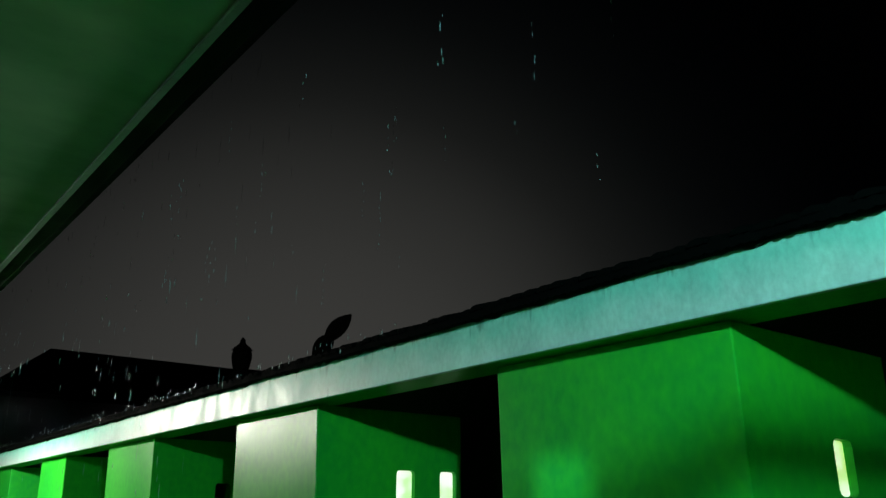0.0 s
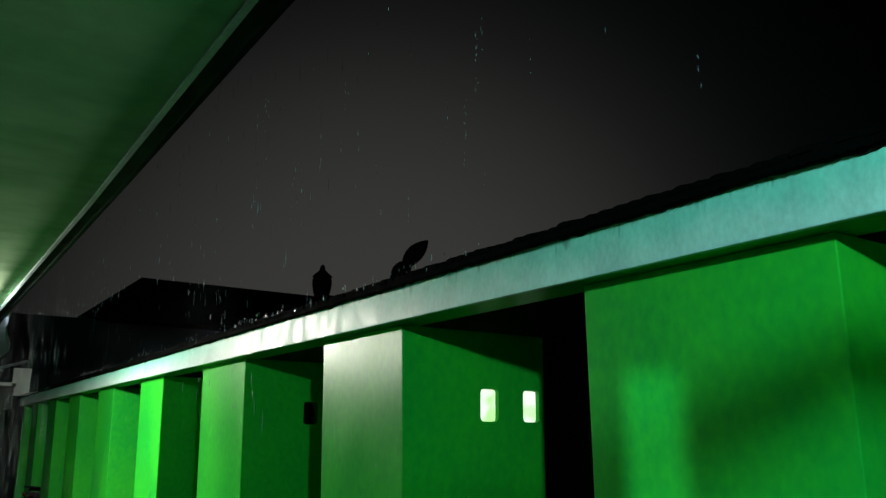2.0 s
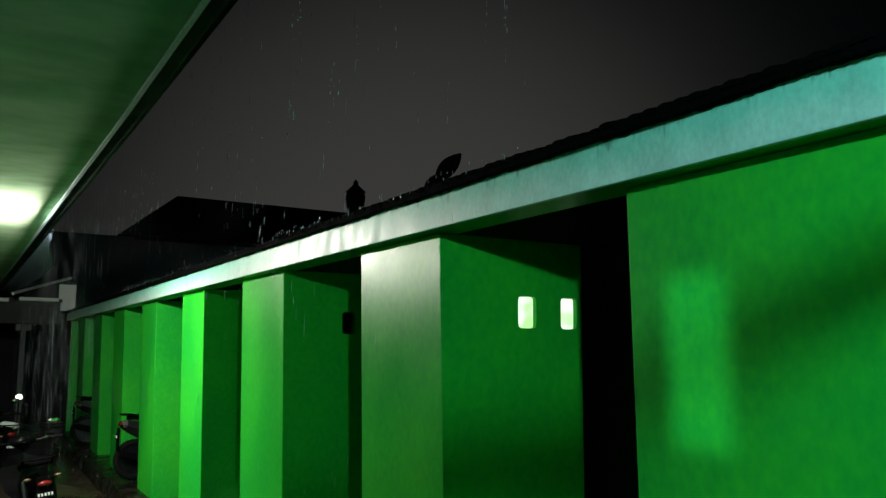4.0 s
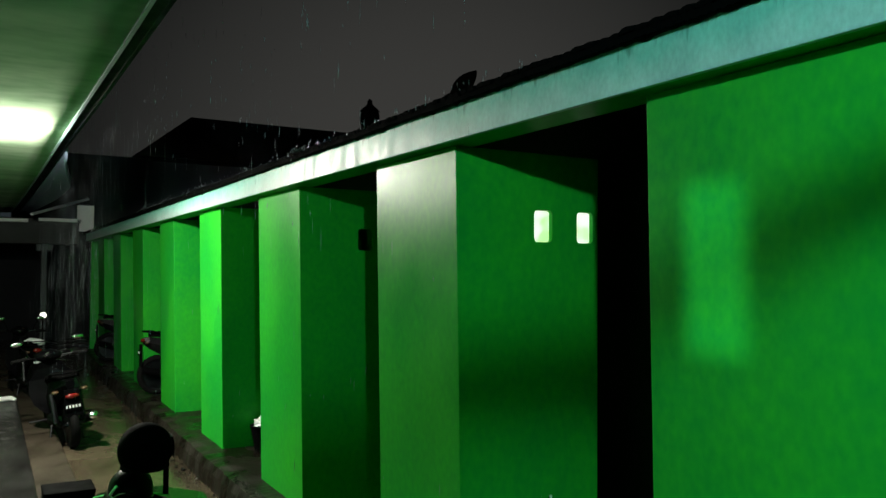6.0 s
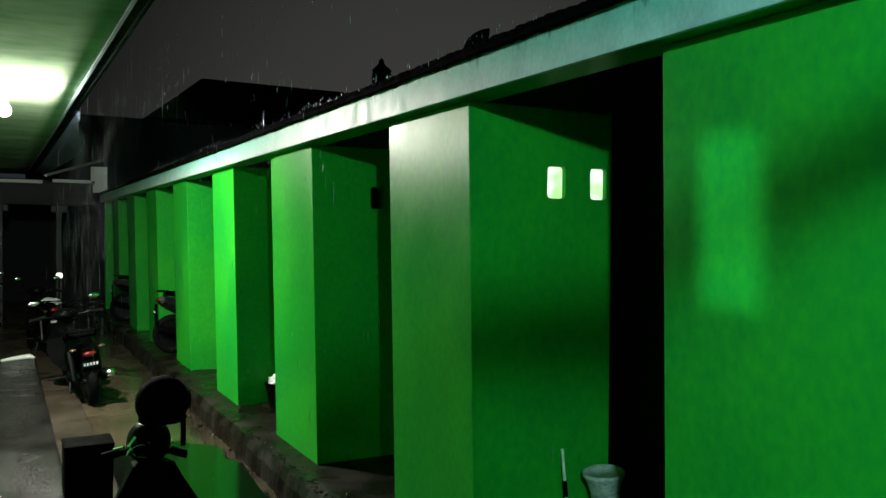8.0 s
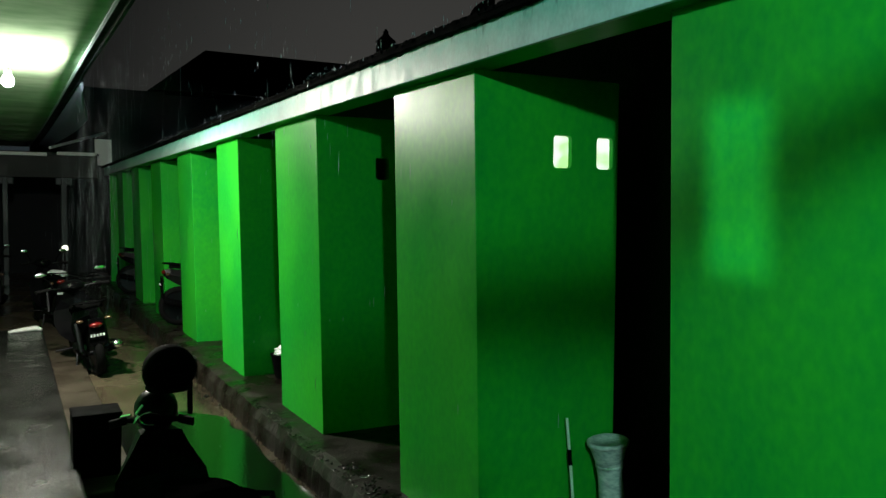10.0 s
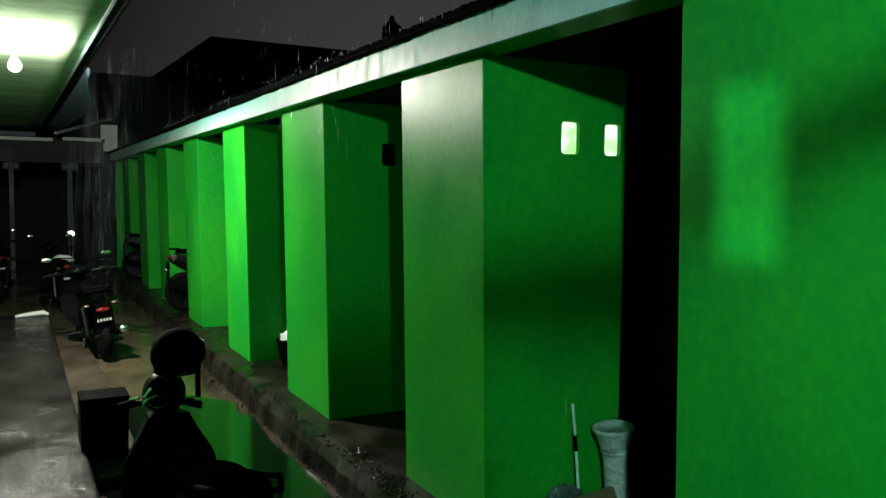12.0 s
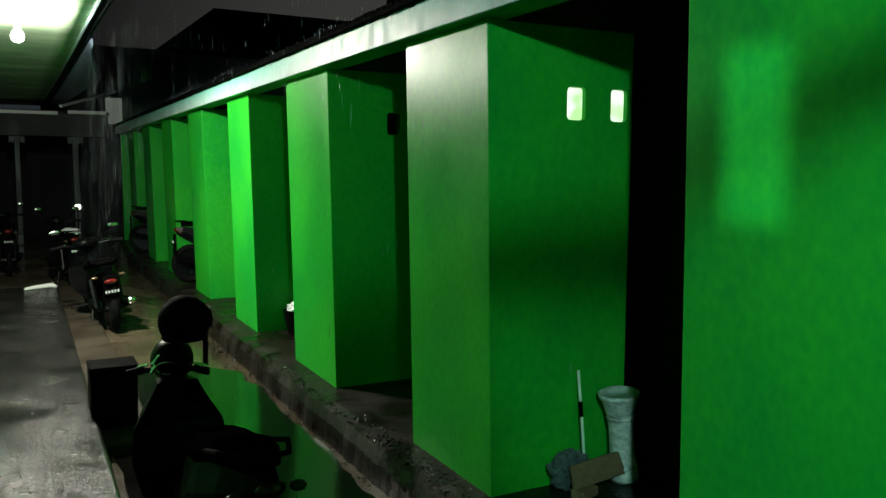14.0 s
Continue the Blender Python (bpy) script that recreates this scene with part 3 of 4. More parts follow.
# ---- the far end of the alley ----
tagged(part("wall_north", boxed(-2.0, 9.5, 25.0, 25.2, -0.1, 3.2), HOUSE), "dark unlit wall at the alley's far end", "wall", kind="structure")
tagged(part("trim_far_beam", boxed(-2.0, 0.86, 19.0, 19.12, 2.90, 2.97, bevel=0.008), WHITE), "white painted edge board of a far canopy", "trim", kind="structure")
tagged(part("trim_far_board", boxed(1.05, 1.80, 19.0, 19.12, 2.93, 3.0, bevel=0.008), WHITE), "white painted edge board of a far canopy", "trim", kind="structure")
tagged(part("trim_end", boxed(-2.0, 0.58, 21.21, 21.25, 3.12, 3.218, bevel=0.004), EDGE), "blue-grey edge board closing the canopy end", "trim", kind="structure")
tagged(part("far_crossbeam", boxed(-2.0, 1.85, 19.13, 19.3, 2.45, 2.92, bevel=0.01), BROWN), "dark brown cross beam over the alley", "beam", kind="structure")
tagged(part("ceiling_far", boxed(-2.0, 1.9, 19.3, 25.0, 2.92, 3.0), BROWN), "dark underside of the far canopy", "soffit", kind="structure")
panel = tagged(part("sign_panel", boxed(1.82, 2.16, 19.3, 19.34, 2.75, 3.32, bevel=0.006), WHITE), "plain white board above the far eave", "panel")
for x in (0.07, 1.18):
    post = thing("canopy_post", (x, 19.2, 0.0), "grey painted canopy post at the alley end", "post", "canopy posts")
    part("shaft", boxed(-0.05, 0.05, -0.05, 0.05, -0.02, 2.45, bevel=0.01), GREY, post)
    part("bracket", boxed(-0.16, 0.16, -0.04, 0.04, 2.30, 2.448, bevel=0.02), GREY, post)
bm = bmesh.new()
tube(bm, [(0.86, 17.5, 2.98), (2.2, 21.0, 3.6)], 0.03, 8)
tagged(part("rain_pipe", bm, WHITEPLASTIC), "thin slanting metal rain pipe at the canopy end", "pipe", kind="structure")


# neighbouring house with a hipped roof
def hip_house():
    root = thing("house", (14, 30, 0), "dark two-storey house with a hipped roof at night", "house")
    bm = bmesh.new()
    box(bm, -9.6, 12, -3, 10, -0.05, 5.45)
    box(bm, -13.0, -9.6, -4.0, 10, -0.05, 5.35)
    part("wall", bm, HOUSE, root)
    bm = bmesh.new()
    e = [bm.verts.new(p) for p in ((-10.06, -4.1, 5.4), (13, -4.5, 5.4), (13, 11, 5.4), (-10.06, 11, 5.4))]
    r = [bm.verts.new(p) for p in ((-7.0, 2.4, 7.95), (9.0, 2.4, 7.95))]
    bm.faces.new(e[::-1])
    bm.faces.new((e[0], e[1], r[1], r[0]))
    bm.faces.new((e[2], e[3], r[0], r[1]))
    bm.faces.new((e[1], e[2], r[1]))
    bm.faces.new((e[3], e[0], r[0]))
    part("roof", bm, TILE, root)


hip_house()


# ---- motorbikes ----
def motorbike(place, turn, label, plate=True, steer=0, mirrors=True, bars_wide=1.0, cowl_size=(0.125, 0.12, 0.075), low_tail=0.0, shiny=True, name="motorbike"):
    """An underbone motorbike; its nose points along its own +y."""
    root = thing(name, place, label, "motorbike", "motorbikes parked in the alley", turn=turn)

    def wheel(y, r):
        bm = bmesh.new()
        rings = []
        for k in range(28):
            a = k * math.tau / 28
            ring = []
            for q in range(8):
                b = q * math.tau / 8
                rr = r - 0.045 + 0.045 * math.cos(b)
                ring.append(bm.verts.new((0.04 * math.sin(b), y + rr * math.cos(a), r + rr * math.sin(a))))
            rings.append(ring)
        for k in range(28):
            a, b = rings[k], rings[(k + 1) % 28]
            for q in range(8):
                bm.faces.new((a[q], a[(q + 1) % 8], b[(q + 1) % 8], b[q]))
        w = part("wheel", bm, RUBBER, root, "black rubber tyre", smooth=True)
        bm = bmesh.new()
        turned(bm, [(r - 0.085, -0.03), (r - 0.07, -0.034), (r - 0.07, 0.034), (r - 0.085, 0.03)], (0, y, r), 28, "x")
        part("rim", bm, STEEL, w, "dull steel rim")
        bm = bmesh.new()
        tube(bm, [(-0.07, y, r), (0.07, y, r)], 0.03, 10)
        for k in range(10):
            a = k * math.tau / 10
            tube(bm, [(0.012 * (-1) ** k, y, r), (0.0, y + (r - 0.08) * math.cos(a), r + (r - 0.08) * math.sin(a))], 0.006, 5)
        part("hub", bm, STEEL, w)
    wheel(-0.50, 0.275)
    before = set(root.children_recursive)
    wheel(0.72, 0.275)
    bm = bmesh.new()
    for sx in (-0.075, 0.075):
        tube(bm, [(sx, 0.72, 0.275), (sx, 0.60, 0.58), (sx * 0.8, 0.50, 0.80)], [0.02, 0.022, 0.026], 8)
    part("fork", bm, STEEL, root)
    bm = bmesh.new()
    prev = None
    for k in range(9):
        a = math.radians(10 + k * 16)
        row = [bm.verts.new((x, 0.72 + (0.30 + lift) * math.cos(a), 0.275 + (0.30 + lift) * math.sin(a))) for x, lift in ((-0.06, -0.03), (-0.045, 0.0), (0.045, 0.0), (0.06, -0.03), (0.045, -0.008), (-0.045, -0.008))]
        if prev:
            for q in range(6):
                bm.faces.new((prev[q], prev[(q + 1) % 6], row[(q + 1) % 6], row[q]))
        prev = row
    part("front_fender", bm, BODY, root)
    turning = set(root.children_recursive) - before
    low_parts = set(turning)
    # leg shield and steering head: stations of (y, z, half width)
    bm = bmesh.new()
    prev = None
    for y, z, w, d in ((0.30, 0.30, 0.10, 0.05), (0.33, 0.42, 0.19, 0.05), (0.38, 0.56, 0.22, 0.06), (0.43, 0.70, 0.20, 0.07), (0.45, 0.82, 0.13, 0.08), (0.44, 0.90, 0.09, 0.07)):
        row = [bm.verts.new(p) for p in ((-w, y - d, z), (-w * 0.8, y + d * 0.4, z), (0, y + d, z), (w * 0.8, y + d * 0.4, z), (w, y - d, z), (0, y - d * 0.5, z))]
        if prev:
            for q in range(6):
                bm.faces.new((prev[q], prev[(q + 1) % 6], row[(q + 1) % 6], row[q]))
        else:
            bm.faces.new(row[::-1])
        prev = row
    bm.faces.new(prev)
    part("leg_shield", bm, BODY, root)
    before = set(root.children_recursive)
    # headlamp cowl with dial
    bm = bmesh.new()
    blob(bm, (0, 0.43, 0.89 + cowl_size[2]), cowl_size, 3)
    cowl = part("headlamp_cowl", bm, BODY, root, smooth=True)
    bm = bmesh.new()
    blob(bm, (0, 0.535, 0.955), (0.085, 0.03, 0.055), 2)
    part("headlamp", bm, WHITEPLASTIC, cowl, "clear headlamp lens", smooth=True)
    bm = bmesh.new()
    tube(bm, [(0.05 * math.cos(a), 0.297 - 0.012 * math.sin(a), 0.985 + 0.032 * math.sin(a)) for a in [math.radians(40 + 20 * k) for k in range(13)]], 0.004, 6)
    part("dial_ring", bm, CHROME, cowl, "bright dial ring")
    bm = bmesh.new()
    tube(bm, [(-0.32, 0.30, 0.965), (-0.22, 0.34, 0.97), (-0.10, 0.40, 0.95), (0.10, 0.40, 0.95), (0.22, 0.34, 0.97), (0.32, 0.30, 0.965)], 0.013, 8)
    bars = part("handlebar", bm, STEEL, root)
    for sx in (-1, 1):
        bm = bmesh.new()
        tube(bm, [(sx * 0.21, 0.345, 0.97), (sx * 0.335, 0.295, 0.965)], 0.02, 10)
        part("grip", bm, RUBBER, bars, "black rubber grip")
        bm = bmesh.new()
        tube(bm, [(sx * 0.19, 0.38, 0.985), (sx * 0.30, 0.46, 0.955)], 0.007, 6)
        part("brake_lever", bm, CHROME, bars, "chrome lever")
        if not mirrors:
            continue
        bm = bmesh.new()
        tube(bm, [(sx * 0.17, 0.37, 0.97), (sx * 0.20, 0.38, 1.06), (sx * 0.25, 0.37, 1.13)], 0.006, 6)
        stalk = part("mirror_stalk", bm, BLACK, bars)
        bm = bmesh.new()
        blob(bm, (sx * 0.27, 0.375, 1.155), (0.062, 0.018, 0.036), 2)
        part("mirror_shell", bm, BLACK, stalk, smooth=True)
        bm = bmesh.new()
        blob(bm, (sx * 0.27, 0.362, 1.155), (0.053, 0.008, 0.029), 2)
        part("mirror_glass", bm, CHROME, stalk, "small round-cornered mirror", smooth=True)
    turning |= set(root.children_recursive) - before
    head = Matrix.Translation((0, 0.44, 0.9)) @ pose(0, 0, 0, 0, 0, steer) @ Matrix.Translation((0, -0.44, -0.9))
    yaw_less = Matrix.Translation((0, 0.5, 0.8)) @ pose(0, 0, 0, 0, 0, steer * 0.4) @ Matrix.Translation((0, -0.5, -0.8))
    narrow = Matrix.Diagonal((bars_wide, 1, 1, 1))
    for ob in [bars] + list(bars.children_recursive):
        ob.data.transform(narrow)
    for ob in turning:
        ob.data.transform(yaw_less if ob in low_parts else head)
    # frame tunnel, body sides and tail
    bm = bmesh.new()
    prev = None
    for y, z0, z1, w in ((0.36, 0.34, 0.55, 0.06), (0.22, 0.28, 0.46, 0.08), (0.08, 0.28, 0.56, 0.10), (-0.05, 0.34, 0.70, 0.12), (-0.25, 0.44, 0.75, 0.13), (-0.45, 0.54, 0.78, 0.115), (-0.62, 0.64, 0.80, 0.07), (-0.70, 0.70, 0.79, 0.04)):
        row = [bm.verts.new(p) for p in ((-w * 0.6, y, z0), (-w, y, z0 * 0.45 + z1 * 0.55), (-w * 0.75, y, z1), (w * 0.75, y, z1), (w, y, z0 * 0.45 + z1 * 0.55), (w * 0.6, y, z0))]
        if prev:
            for q in range(6):
                bm.faces.new((prev[q], prev[(q + 1) % 6], row[(q + 1) % 6], row[q]))
        else:
            bm.faces.new(row[::-1])
        prev = row
    bm.faces.new(prev)
    body = part("body", bm, BODY, root)
    bm = bmesh.new()
    prev = None
    for y, z, w, t in ((0.06, 0.62, 0.07, 0.05), (-0.02, 0.73, 0.105, 0.06), (-0.15, 0.765, 0.13, 0.06), (-0.30, 0.775, 0.135, 0.06), (-0.42, 0.815, 0.125, 0.055), (-0.56, 0.83, 0.10, 0.045), (-0.62, 0.825, 0.07, 0.03)):
        row = [bm.verts.new(p) for p in ((-w, y, z - 0.02), (-w * 0.92, y, z + t * 0.6), (-w * 0.5, y, z + t), (w * 0.5, y, z + t), (w * 0.92, y, z + t * 0.6), (w, y, z - 0.02))]
        if prev:
            for q in range(6):
                bm.faces.new((prev[q], prev[(q + 1) % 6], row[(q + 1) % 6], row[q]))
        else:
            bm.faces.new(row[::-1])
        prev = row
    bm.faces.new(prev)
    part("seat", bm, SEAT, root, "black vinyl seat", smooth=True)
    bm = bmesh.new()
    blob(bm, (0, -0.70 - 0.3 * low_tail, 0.755 - low_tail), (0.06, 0.03, 0.032), 2)
    part("tail_lamp", bm, RED, body, "red tail lamp", smooth=True)
    for sx in (-1, 1):
        bm = bmesh.new()
        blob(bm, (sx * 0.12, -0.66, 0.73 - low_tail * 0.4), (0.032, 0.03, 0.022), 2)
        part("turn_signal", bm, AMBER, body, "dark amber turn signal", smooth=True)
    bm = bmesh.new()
    tube(bm, [(0.11, -0.30, 0.80), (0.13, -0.55, 0.87), (0.07, -0.70, 0.88), (-0.07, -0.70, 0.88), (-0.13, -0.55, 0.87), (-0.11, -0.30, 0.80)], 0.011, 8)
    part("grab_rail", bm, BLACK, root)
    bm = bmesh.new()
    prism(bm, [(-0.075, 0.40), (0.075, 0.40), (0.06, 0.70), (-0.06, 0.70)], -0.735, -0.715)
    fl = part("mudguard", bm, BLACK, root)
    if plate:
        pl = part("number_plate", boxed(-0.075, 0.075, -0.747, -0.737, 0.545, 0.625, bevel=0.003), BLACK, fl, "black plate with plain pale bars")
        pl.data.materials.append(WHITEPLASTIC)
        bm = bmesh.new()
        bm.from_mesh(pl.data)
        n0 = len(bm.faces)
        for k in range(5):
            box(bm, -0.06 + k * 0.026, -0.046 + k * 0.026, -0.750, -0.746, 0.575, 0.605)
        bm.faces.ensure_lookup_table()
        for f in bm.faces[n0:]:
            f.material_index = 1
        bm.to_mesh(pl.data)
        bm.free()
        pl.data.transform(Matrix.Translation((0, 0, -low_tail * 0.6)))
    bm = bmesh.new()
    tube(bm, [(0.10, 0.10, 0.22), (0.13, -0.12, 0.20), (0.15, -0.25, 0.24), (0.16, -0.68, 0.36), (0.16, -0.72, 0.37)], [0.018, 0.02, 0.04, 0.05, 0.03], 12)
    part("exhaust", bm, CHROME if shiny else BLACK, root, "shiny chrome exhaust" if shiny else "sooty black exhaust", smooth=True)
    bm = bmesh.new()
    blob(bm, (0, 0.02, 0.26), (0.13, 0.20, 0.11), 2, 0.25)
    part("engine", bm, STEEL, root, "dull metal engine", smooth=False)
    bm = bmesh.new()
    for sx in (-0.09, 0.09):
        tube(bm, [(sx, -0.05, 0.28), (sx, -0.50, 0.275)], 0.022, 8)
        tube(bm, [(sx * 1.25, -0.46, 0.30), (sx * 1.25, -0.36, 0.62)], 0.026, 8)
    part("swing_arm", bm, STEEL, root)
    bm = bmesh.new()
    tube(bm, [(-0.10, -0.08, 0.22), (-0.15, -0.16, 0.005), (0.15, -0.16, 0.005), (0.10, -0.08, 0.22)], 0.012, 8)
    tube(bm, [(-0.27, 0.05, 0.27), (0.27, 0.05, 0.27)], 0.014, 8)
    part("stand", bm, STEEL, root)
    return root


GROUND_Z = 0.005
near_bike = motorbike((0.765, 3.47, GROUND_Z), 7, "black motorbike in shadow with a helmet on its handlebar", steer=-24, mirrors=False, bars_wide=0.52, cowl_size=(0.095, 0.115, 0.105))
near_bike.scale = (1.0, 1.0, 0.955)
for k, (y, z) in enumerate(((0.31, 1.005), (0.35, 0.955))):
    bm = bmesh.new()
    tube(bm, [(-0.085, y + 0.03, z + 0.04), (-0.115, y + 0.03, z)], 0.008, 8)
    part("reflector", bm, CHROME, near_bike, "pale reflector strip")
rear_bike = motorbike((0.93, 10.10, GROUND_Z), 6, "black motorbike with chrome exhaust leaning on wet cement", low_tail=0.13)
rear_bike.matrix_basis = pose(0.93, 10.10, GROUND_Z, 0, -7, 6)
rear_bike.scale = (1.2, 1.0, 0.95)
motorbike((0.66, 13.6, GROUND_Z), 10, "dark motorbike with pale fairing parked in the gloom")
motorbike((2.72, 11.78, BASE), -90, "dark motorbike parked nose-in between green walls", shiny=False)
motorbike((2.66, 16.3, BASE), -90, "black motorbike parked nose-in at the row's far end", shiny=False)
motorbike((-0.15, 15.6, GROUND_Z), 4, "dark motorbike parked beyond the porch", shiny=False)


# ---- loose things ----
bm = bmesh.new()
for v in blob(bm, (0, 0, 0.0), (0.13, 0.16, 0.05), 4, 0.3, 8):
    v.co.z += 0.012 * noise.noise(v.co * 20)
cloth = tagged(part("seat_cloth", bm, WHITEPLASTIC, smooth=True), "pale cloth thrown over a motorbike seat", "cloth")
cloth.matrix_basis = pose(0.76, 13.15, 0.862, 0, 8, 10)

def helmet(place, turn):
    root = thing("helmet", place, "black open-face helmet hung on a handlebar", "helmet", turn=turn)
    bm = bmesh.new()
    rings = []
    for i in range(13):
        a = math.radians(-38 + i * 128 / 12)
        rings.append([bm.verts.new((0.125 * math.cos(a) * math.cos(k * math.tau / 28), 0.145 * math.cos(a) * math.sin(k * math.tau / 28), 0.125 * math.sin(a))) for k in range(28)])
    for a, b in zip(rings, rings[1:]):
        for k in range(28):
            bm.faces.new((a[k], a[(k + 1) % 28], b[(k + 1) % 28], b[k]))
    bm.faces.new(rings[-1])
    inner = [bm.verts.new(v.co * 0.86) for v in rings[0]]
    for k in range(28):
        bm.faces.new((rings[0][(k + 1) % 28], rings[0][k], inner[k], inner[(k + 1) % 28]))
    bm.faces.new(inner[::-1])
    part("shell", bm, BLACK, root, smooth=True)
    bm = bmesh.new()
    turned(bm, [(0.104, -0.090), (0.112, -0.082), (0.112, -0.066), (0.104, -0.062)], (0, 0, 0), 28)
    part("rim", bm, RUBBER, root)
    bm = bmesh.new()
    prev = None
    for k in range(13):
        a = math.radians(20 + k * 140 / 12)
        row = [bm.verts.new((0.131 * math.cos(a) * f, 0.152 * math.sin(a) * f, z)) for f, z in ((1.0, -0.05), (1.03, 0.0), (0.97, 0.055), (0.95, 0.055), (1.0, 0.0), (0.97, -0.05))]
        if prev:
            for q in range(6):
                bm.faces.new((prev[q], prev[(q + 1) % 6], row[(q + 1) % 6], row[q]))
        prev = row
    part("visor", bm, BODY, root, "dark glossy visor", smooth=True)
    bm = bmesh.new()
    box(bm, 0.088, 0.112, -0.008, 0.008, -0.21, -0.065, bevel=0.002)
    part("strap", bm, BLACK, root, "hanging black chin strap")
    return root


h = helmet((0.737, 3.72, 1.163), -25)
h.scale = (0.88, 0.88, 0.9)

crate = thing("storage_bin", (0.62, 5.95, 0.07), "black plastic bin on the step beside the porch", "bin")
bm = bmesh.new()
prism(bm, [(-0.095, 0.0), (0.15, 0.0), (0.16, 0.40), (-0.14, 0.40), (-0.14, 0.09), (-0.095, 0.085)], -0.13, 0.13)
part("tub", bm, BLACK, crate)
part("lid", boxed(-0.145, 0.165, -0.14, 0.14, 0.401, 0.425, bevel=0.008), BLACK, crate)

POT = material("grimy_pot_plastic", (0.58, 0.46, 0.41), 0.45, vary=0.65, scale=9, fine=40, bump=0.3, stretch=(1, 1, 2.2))
vase = thing("plastic_pot", (2.93, 3.26, BASE), "tall grimy white plastic pot with flared rim", "pot")
bm = bmesh.new()
turned(bm, [(0.080, 0.0), (0.084, 0.02), (0.082, 0.05), (0.076, 0.06), (0.072, 0.16), (0.070, 0.28), (0.078, 0.36), (0.098, 0.42), (0.108, 0.45), (0.112, 0.47), (0.100, 0.47), (0.090, 0.44), (0.070, 0.38)], (0, 0, 0), 28)
part("body", bm, POT, vase, smooth=True)
bm = bmesh.new()
turned(bm, [(0.104, 0.452), (0.118, 0.456), (0.120, 0.474), (0.108, 0.480), (0.100, 0.470)], (0, 0, 0), 28)
part("rim", bm, POT, vase, smooth=True)
for h, r in ((0.075, 0.079), (0.345, 0.077)):
    bm = bmesh.new()
    turned(bm, [(r - 0.006, h - 0.010), (r + 0.004, h - 0.006), (r + 0.004, h + 0.006), (r - 0.004, h + 0.010)], (0, 0, 0), 28)
    part("band", bm, POT, vase, smooth=True)

broom = thing("broom_stick", (2.66, 3.36, BASE), "thin white stick with a dark grip against the wall", "stick")
bm = bmesh.new()
tube(bm, [(0.012, 0.0, 0.0), (0.006, 0.04, 0.36)], 0.008, 8)
part("lower_rod", bm, STICK, broom)
bm = bmesh.new()
tube(bm, [(0.006, 0.04, 0.36), (0.004, 0.05, 0.44)], 0.011, 8)
part("grip", bm, BLACK, broom, "dark grip")
bm = bmesh.new()
tube(bm, [(0.004, 0.05, 0.44), (0.0, 0.07, 0.60)], 0.008, 8)
part("upper_rod", bm, STICK, broom)

vase.matrix_basis = pose(2.905, 3.335, BASE + 0.008, 0, -6, 0)
vase.scale = (0.92, 0.92, 1.0)
board = tagged(part("wooden_board", boxed(-0.17, 0.17, -0.012, 0.012, 0.0, 0.12, bevel=0.004), CARDBOARD), "wet brown board leaning by the green wall", "board")
board.matrix_basis = pose(2.69, 3.27, BASE + 0.052, -14, -3, 4)
brick = tagged(part("broken_brick", boxed(-0.07, 0.07, -0.04, 0.04, 0.0, 0.05, bevel=0.008), CARDBOARD), "broken reddish brick under the board", "brick")
brick.matrix_basis = pose(2.58, 3.25, BASE, 0, 0, 20)
bm = bmesh.new()
for v in blob(bm, (0, 0, 0.09), (0.115, 0.05, 0.10), 4, 0.4, 3):
    v.co += v.co.normalized() * (0.020 * noise.noise(v.co * 30) + 0.012 * noise.noise(v.co * 75))
bag = tagged(part("plastic_bag", bm, PLASTICBAG), "crumpled clear plastic bag on the plinth", "plastic bag")
bag.matrix_basis = pose(2.58, 3.375, BASE + 0.01)

pail = thing("black_bucket", (2.52, 7.74, BASE), "black bucket with a white bag behind the wall block", "bucket")
bm = bmesh.new()
turned(bm, [(0.11, 0.0), (0.15, 0.22), (0.158, 0.225), (0.158, 0.24), (0.14, 0.24)], (0, 0, 0), 24)
part("tub", bm, BLACK, pail)
bm = bmesh.new()
blob(bm, (0.0, 0.0, 0.25), (0.12, 0.12, 0.07), 3, 0.6, 5)
part("bag", bm, WHITEPLASTIC, pail, "white bag")

light = thing("small_lamp", (1.07, 17.1, 1.04), "small round pale light in the dark", "lamp")
bm = bmesh.new()
blob(bm, (0, 0, 0), (0.06, 0.03, 0.055), 2)
part("lens", bm, SPOT, light, smooth=True)
bm = bmesh.new()
tube(bm, [(0, 0.035, -1.04), (0, 0.035, -0.02)], 0.012, 8)
part("stem", bm, BLACK, light)

# rain caught by the lamps, and drips along both eaves
bm = bmesh.new()


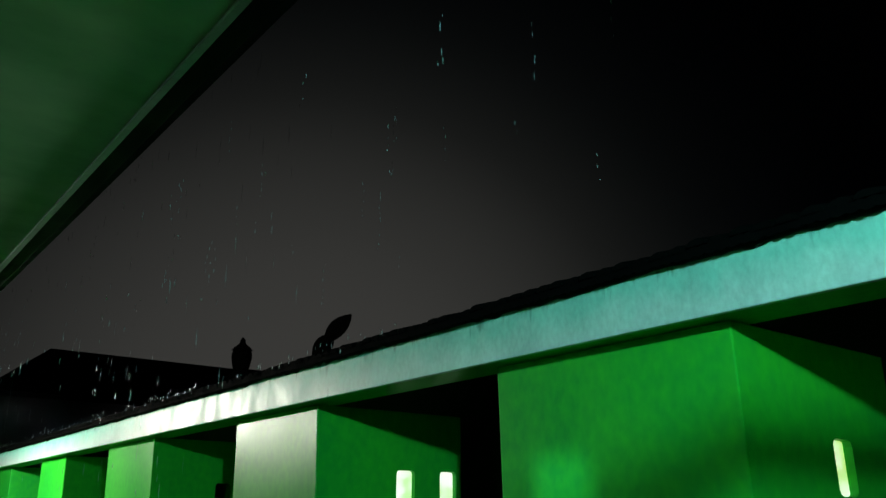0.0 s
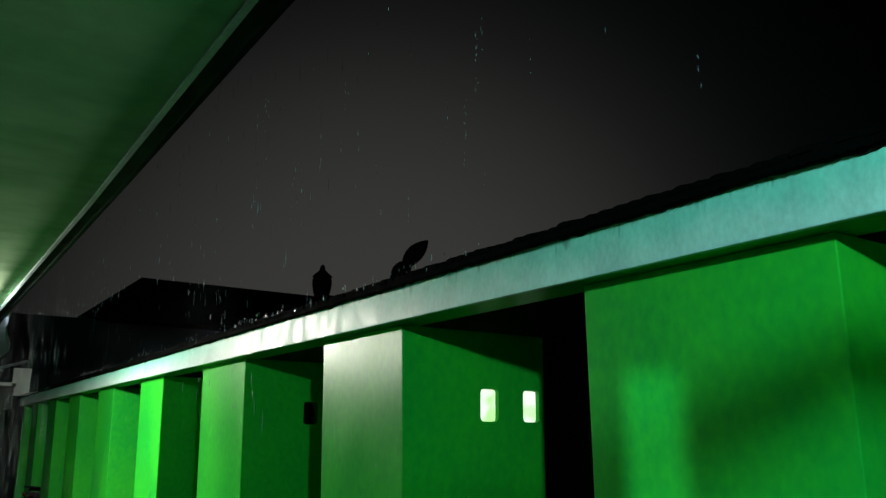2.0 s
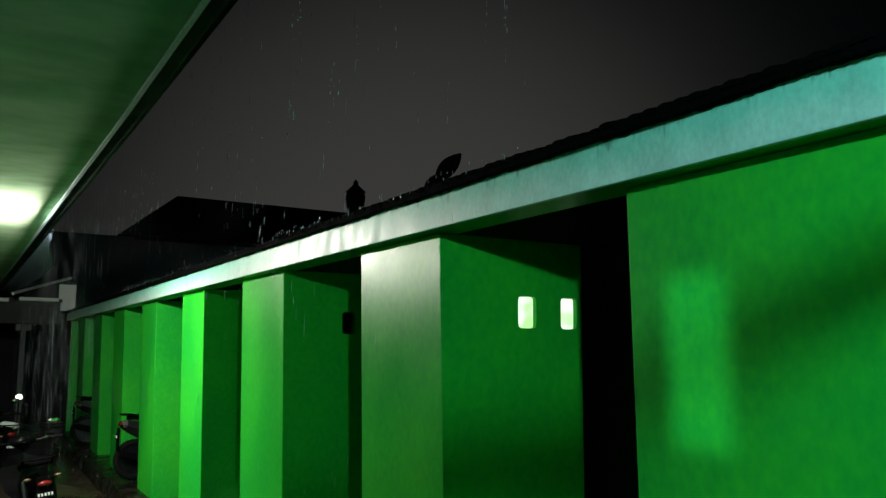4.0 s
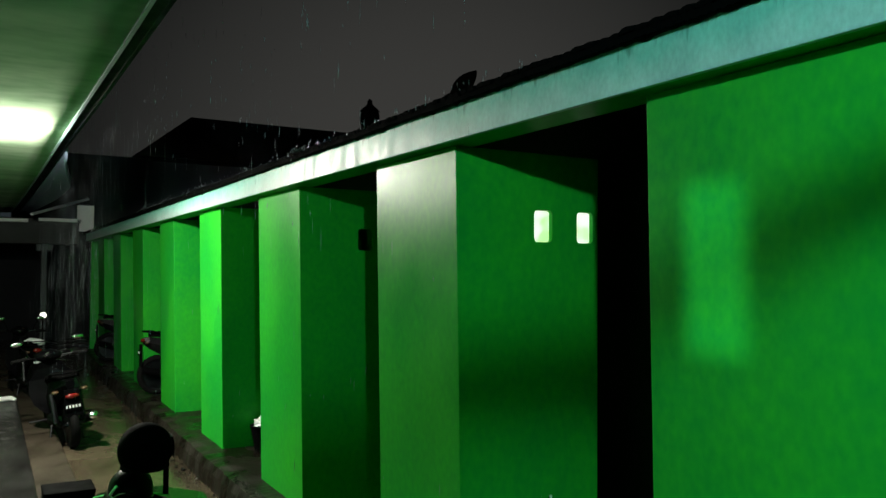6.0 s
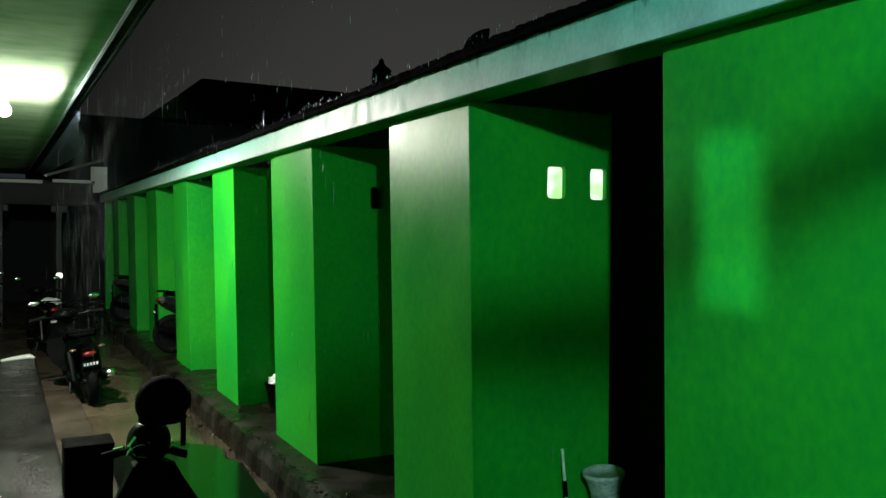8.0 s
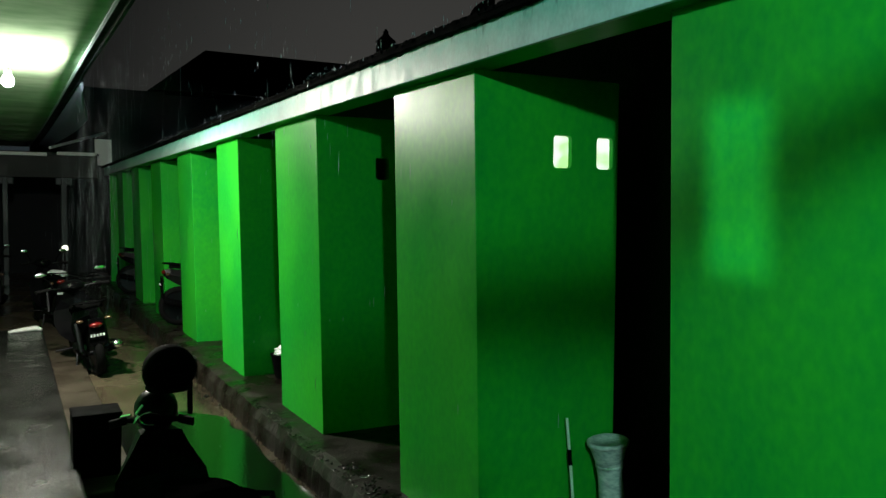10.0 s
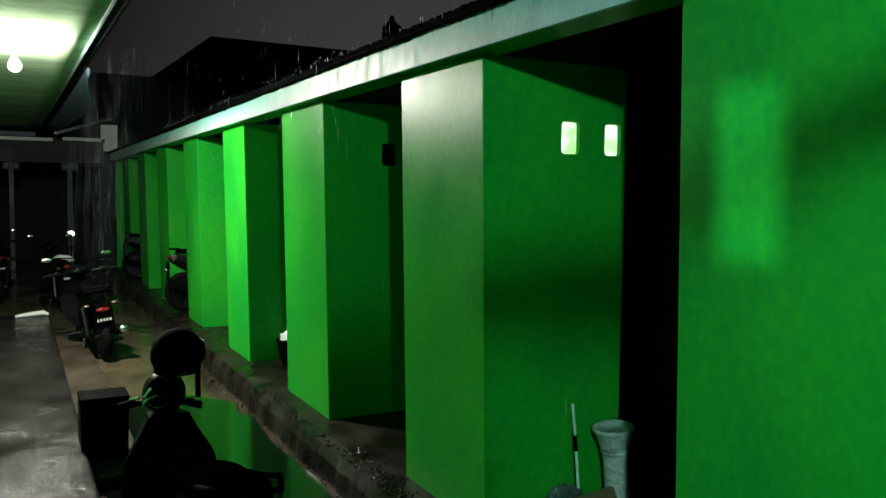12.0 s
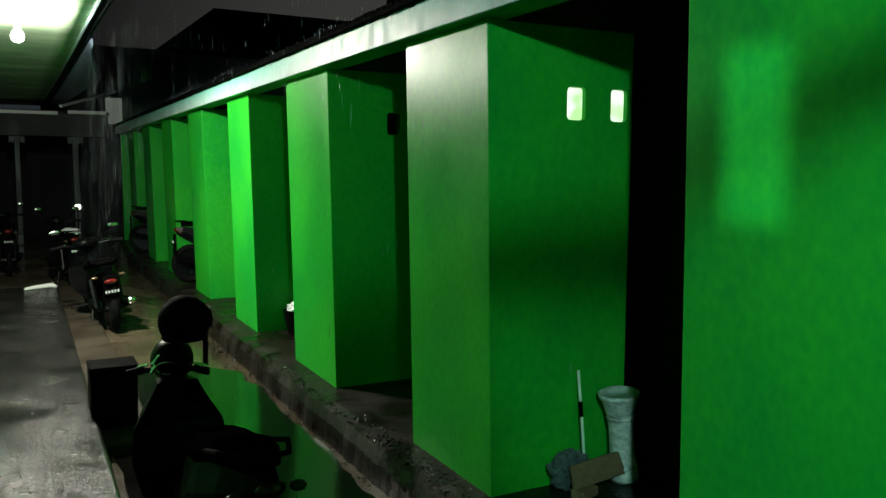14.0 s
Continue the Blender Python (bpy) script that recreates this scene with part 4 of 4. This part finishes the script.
def streak(x, y, z, length, r):
    a = [bm.verts.new((x + r * math.cos(k * 2.094), y + r * math.sin(k * 2.094), z)) for k in range(3)]
    t, b = bm.verts.new((x, y, z + length * 0.5)), bm.verts.new((x, y, z - length * 0.5))
    for k in range(3):
        bm.faces.new((a[k], a[(k + 1) % 3], t))
        bm.faces.new((a[(k + 1) % 3], a[k], b))


for i in range(900):
    y = random.uniform(6, 17)
    streak(random.gauss(1.04, 0.13), y, random.uniform(0.6, 4.4), random.uniform(0.15, 0.6), random.uniform(0.0002, 0.00045))
for i in range(170):
    y = random.uniform(2.6, 12)
    streak(1.94 + random.uniform(-0.01, 0.03), y, 2.735 + random.uniform(-0.015, 0.03), random.uniform(0.010, 0.035), random.uniform(0.001, 0.0026))
for i in range(230):
    streak(random.uniform(0.86, 1.35), random.uniform(8.5, 15.5), random.uniform(1.2, 3.9), random.uniform(0.08, 0.3), random.uniform(0.0003, 0.0007))
for i in range(260):
    streak(random.uniform(1.0, 1.75), random.uniform(2.6, 6), random.uniform(2.0, 6.5), random.uniform(0.03, 0.12), random.uniform(0.0005, 0.0010))
for i in range(60):
    streak(random.uniform(0.9, 1.8), random.uniform(2.2, 6), random.uniform(0.5, 3.4), random.uniform(0.02, 0.07), random.uniform(0.001, 0.0018))
for i in range(34):
    cx, cy, cz = random.uniform(0.88, 1.6), random.uniform(2.6, 7.5), random.uniform(2.6, 5.6)
    for k in range(random.randint(4, 9)):
        streak(cx + random.gauss(0, 0.006), cy, cz - k * random.uniform(0.05, 0.09), random.uniform(0.015, 0.05), random.uniform(0.0006, 0.0012))
for i in range(30):
    cx, cy, cz = random.uniform(0.88, 1.6), random.uniform(0.9, 2.6), random.uniform(2.75, 3.2)
    for k in range(random.randint(2, 6)):
        streak(cx + random.gauss(0, 0.003), cy, cz - k * random.uniform(0.02, 0.04), random.uniform(0.006, 0.022), random.uniform(0.0004, 0.0008))
tagged(part("rain_drops", bm, DROP), "falling rain drops lit by the lamps", "rain", kind="stuff")
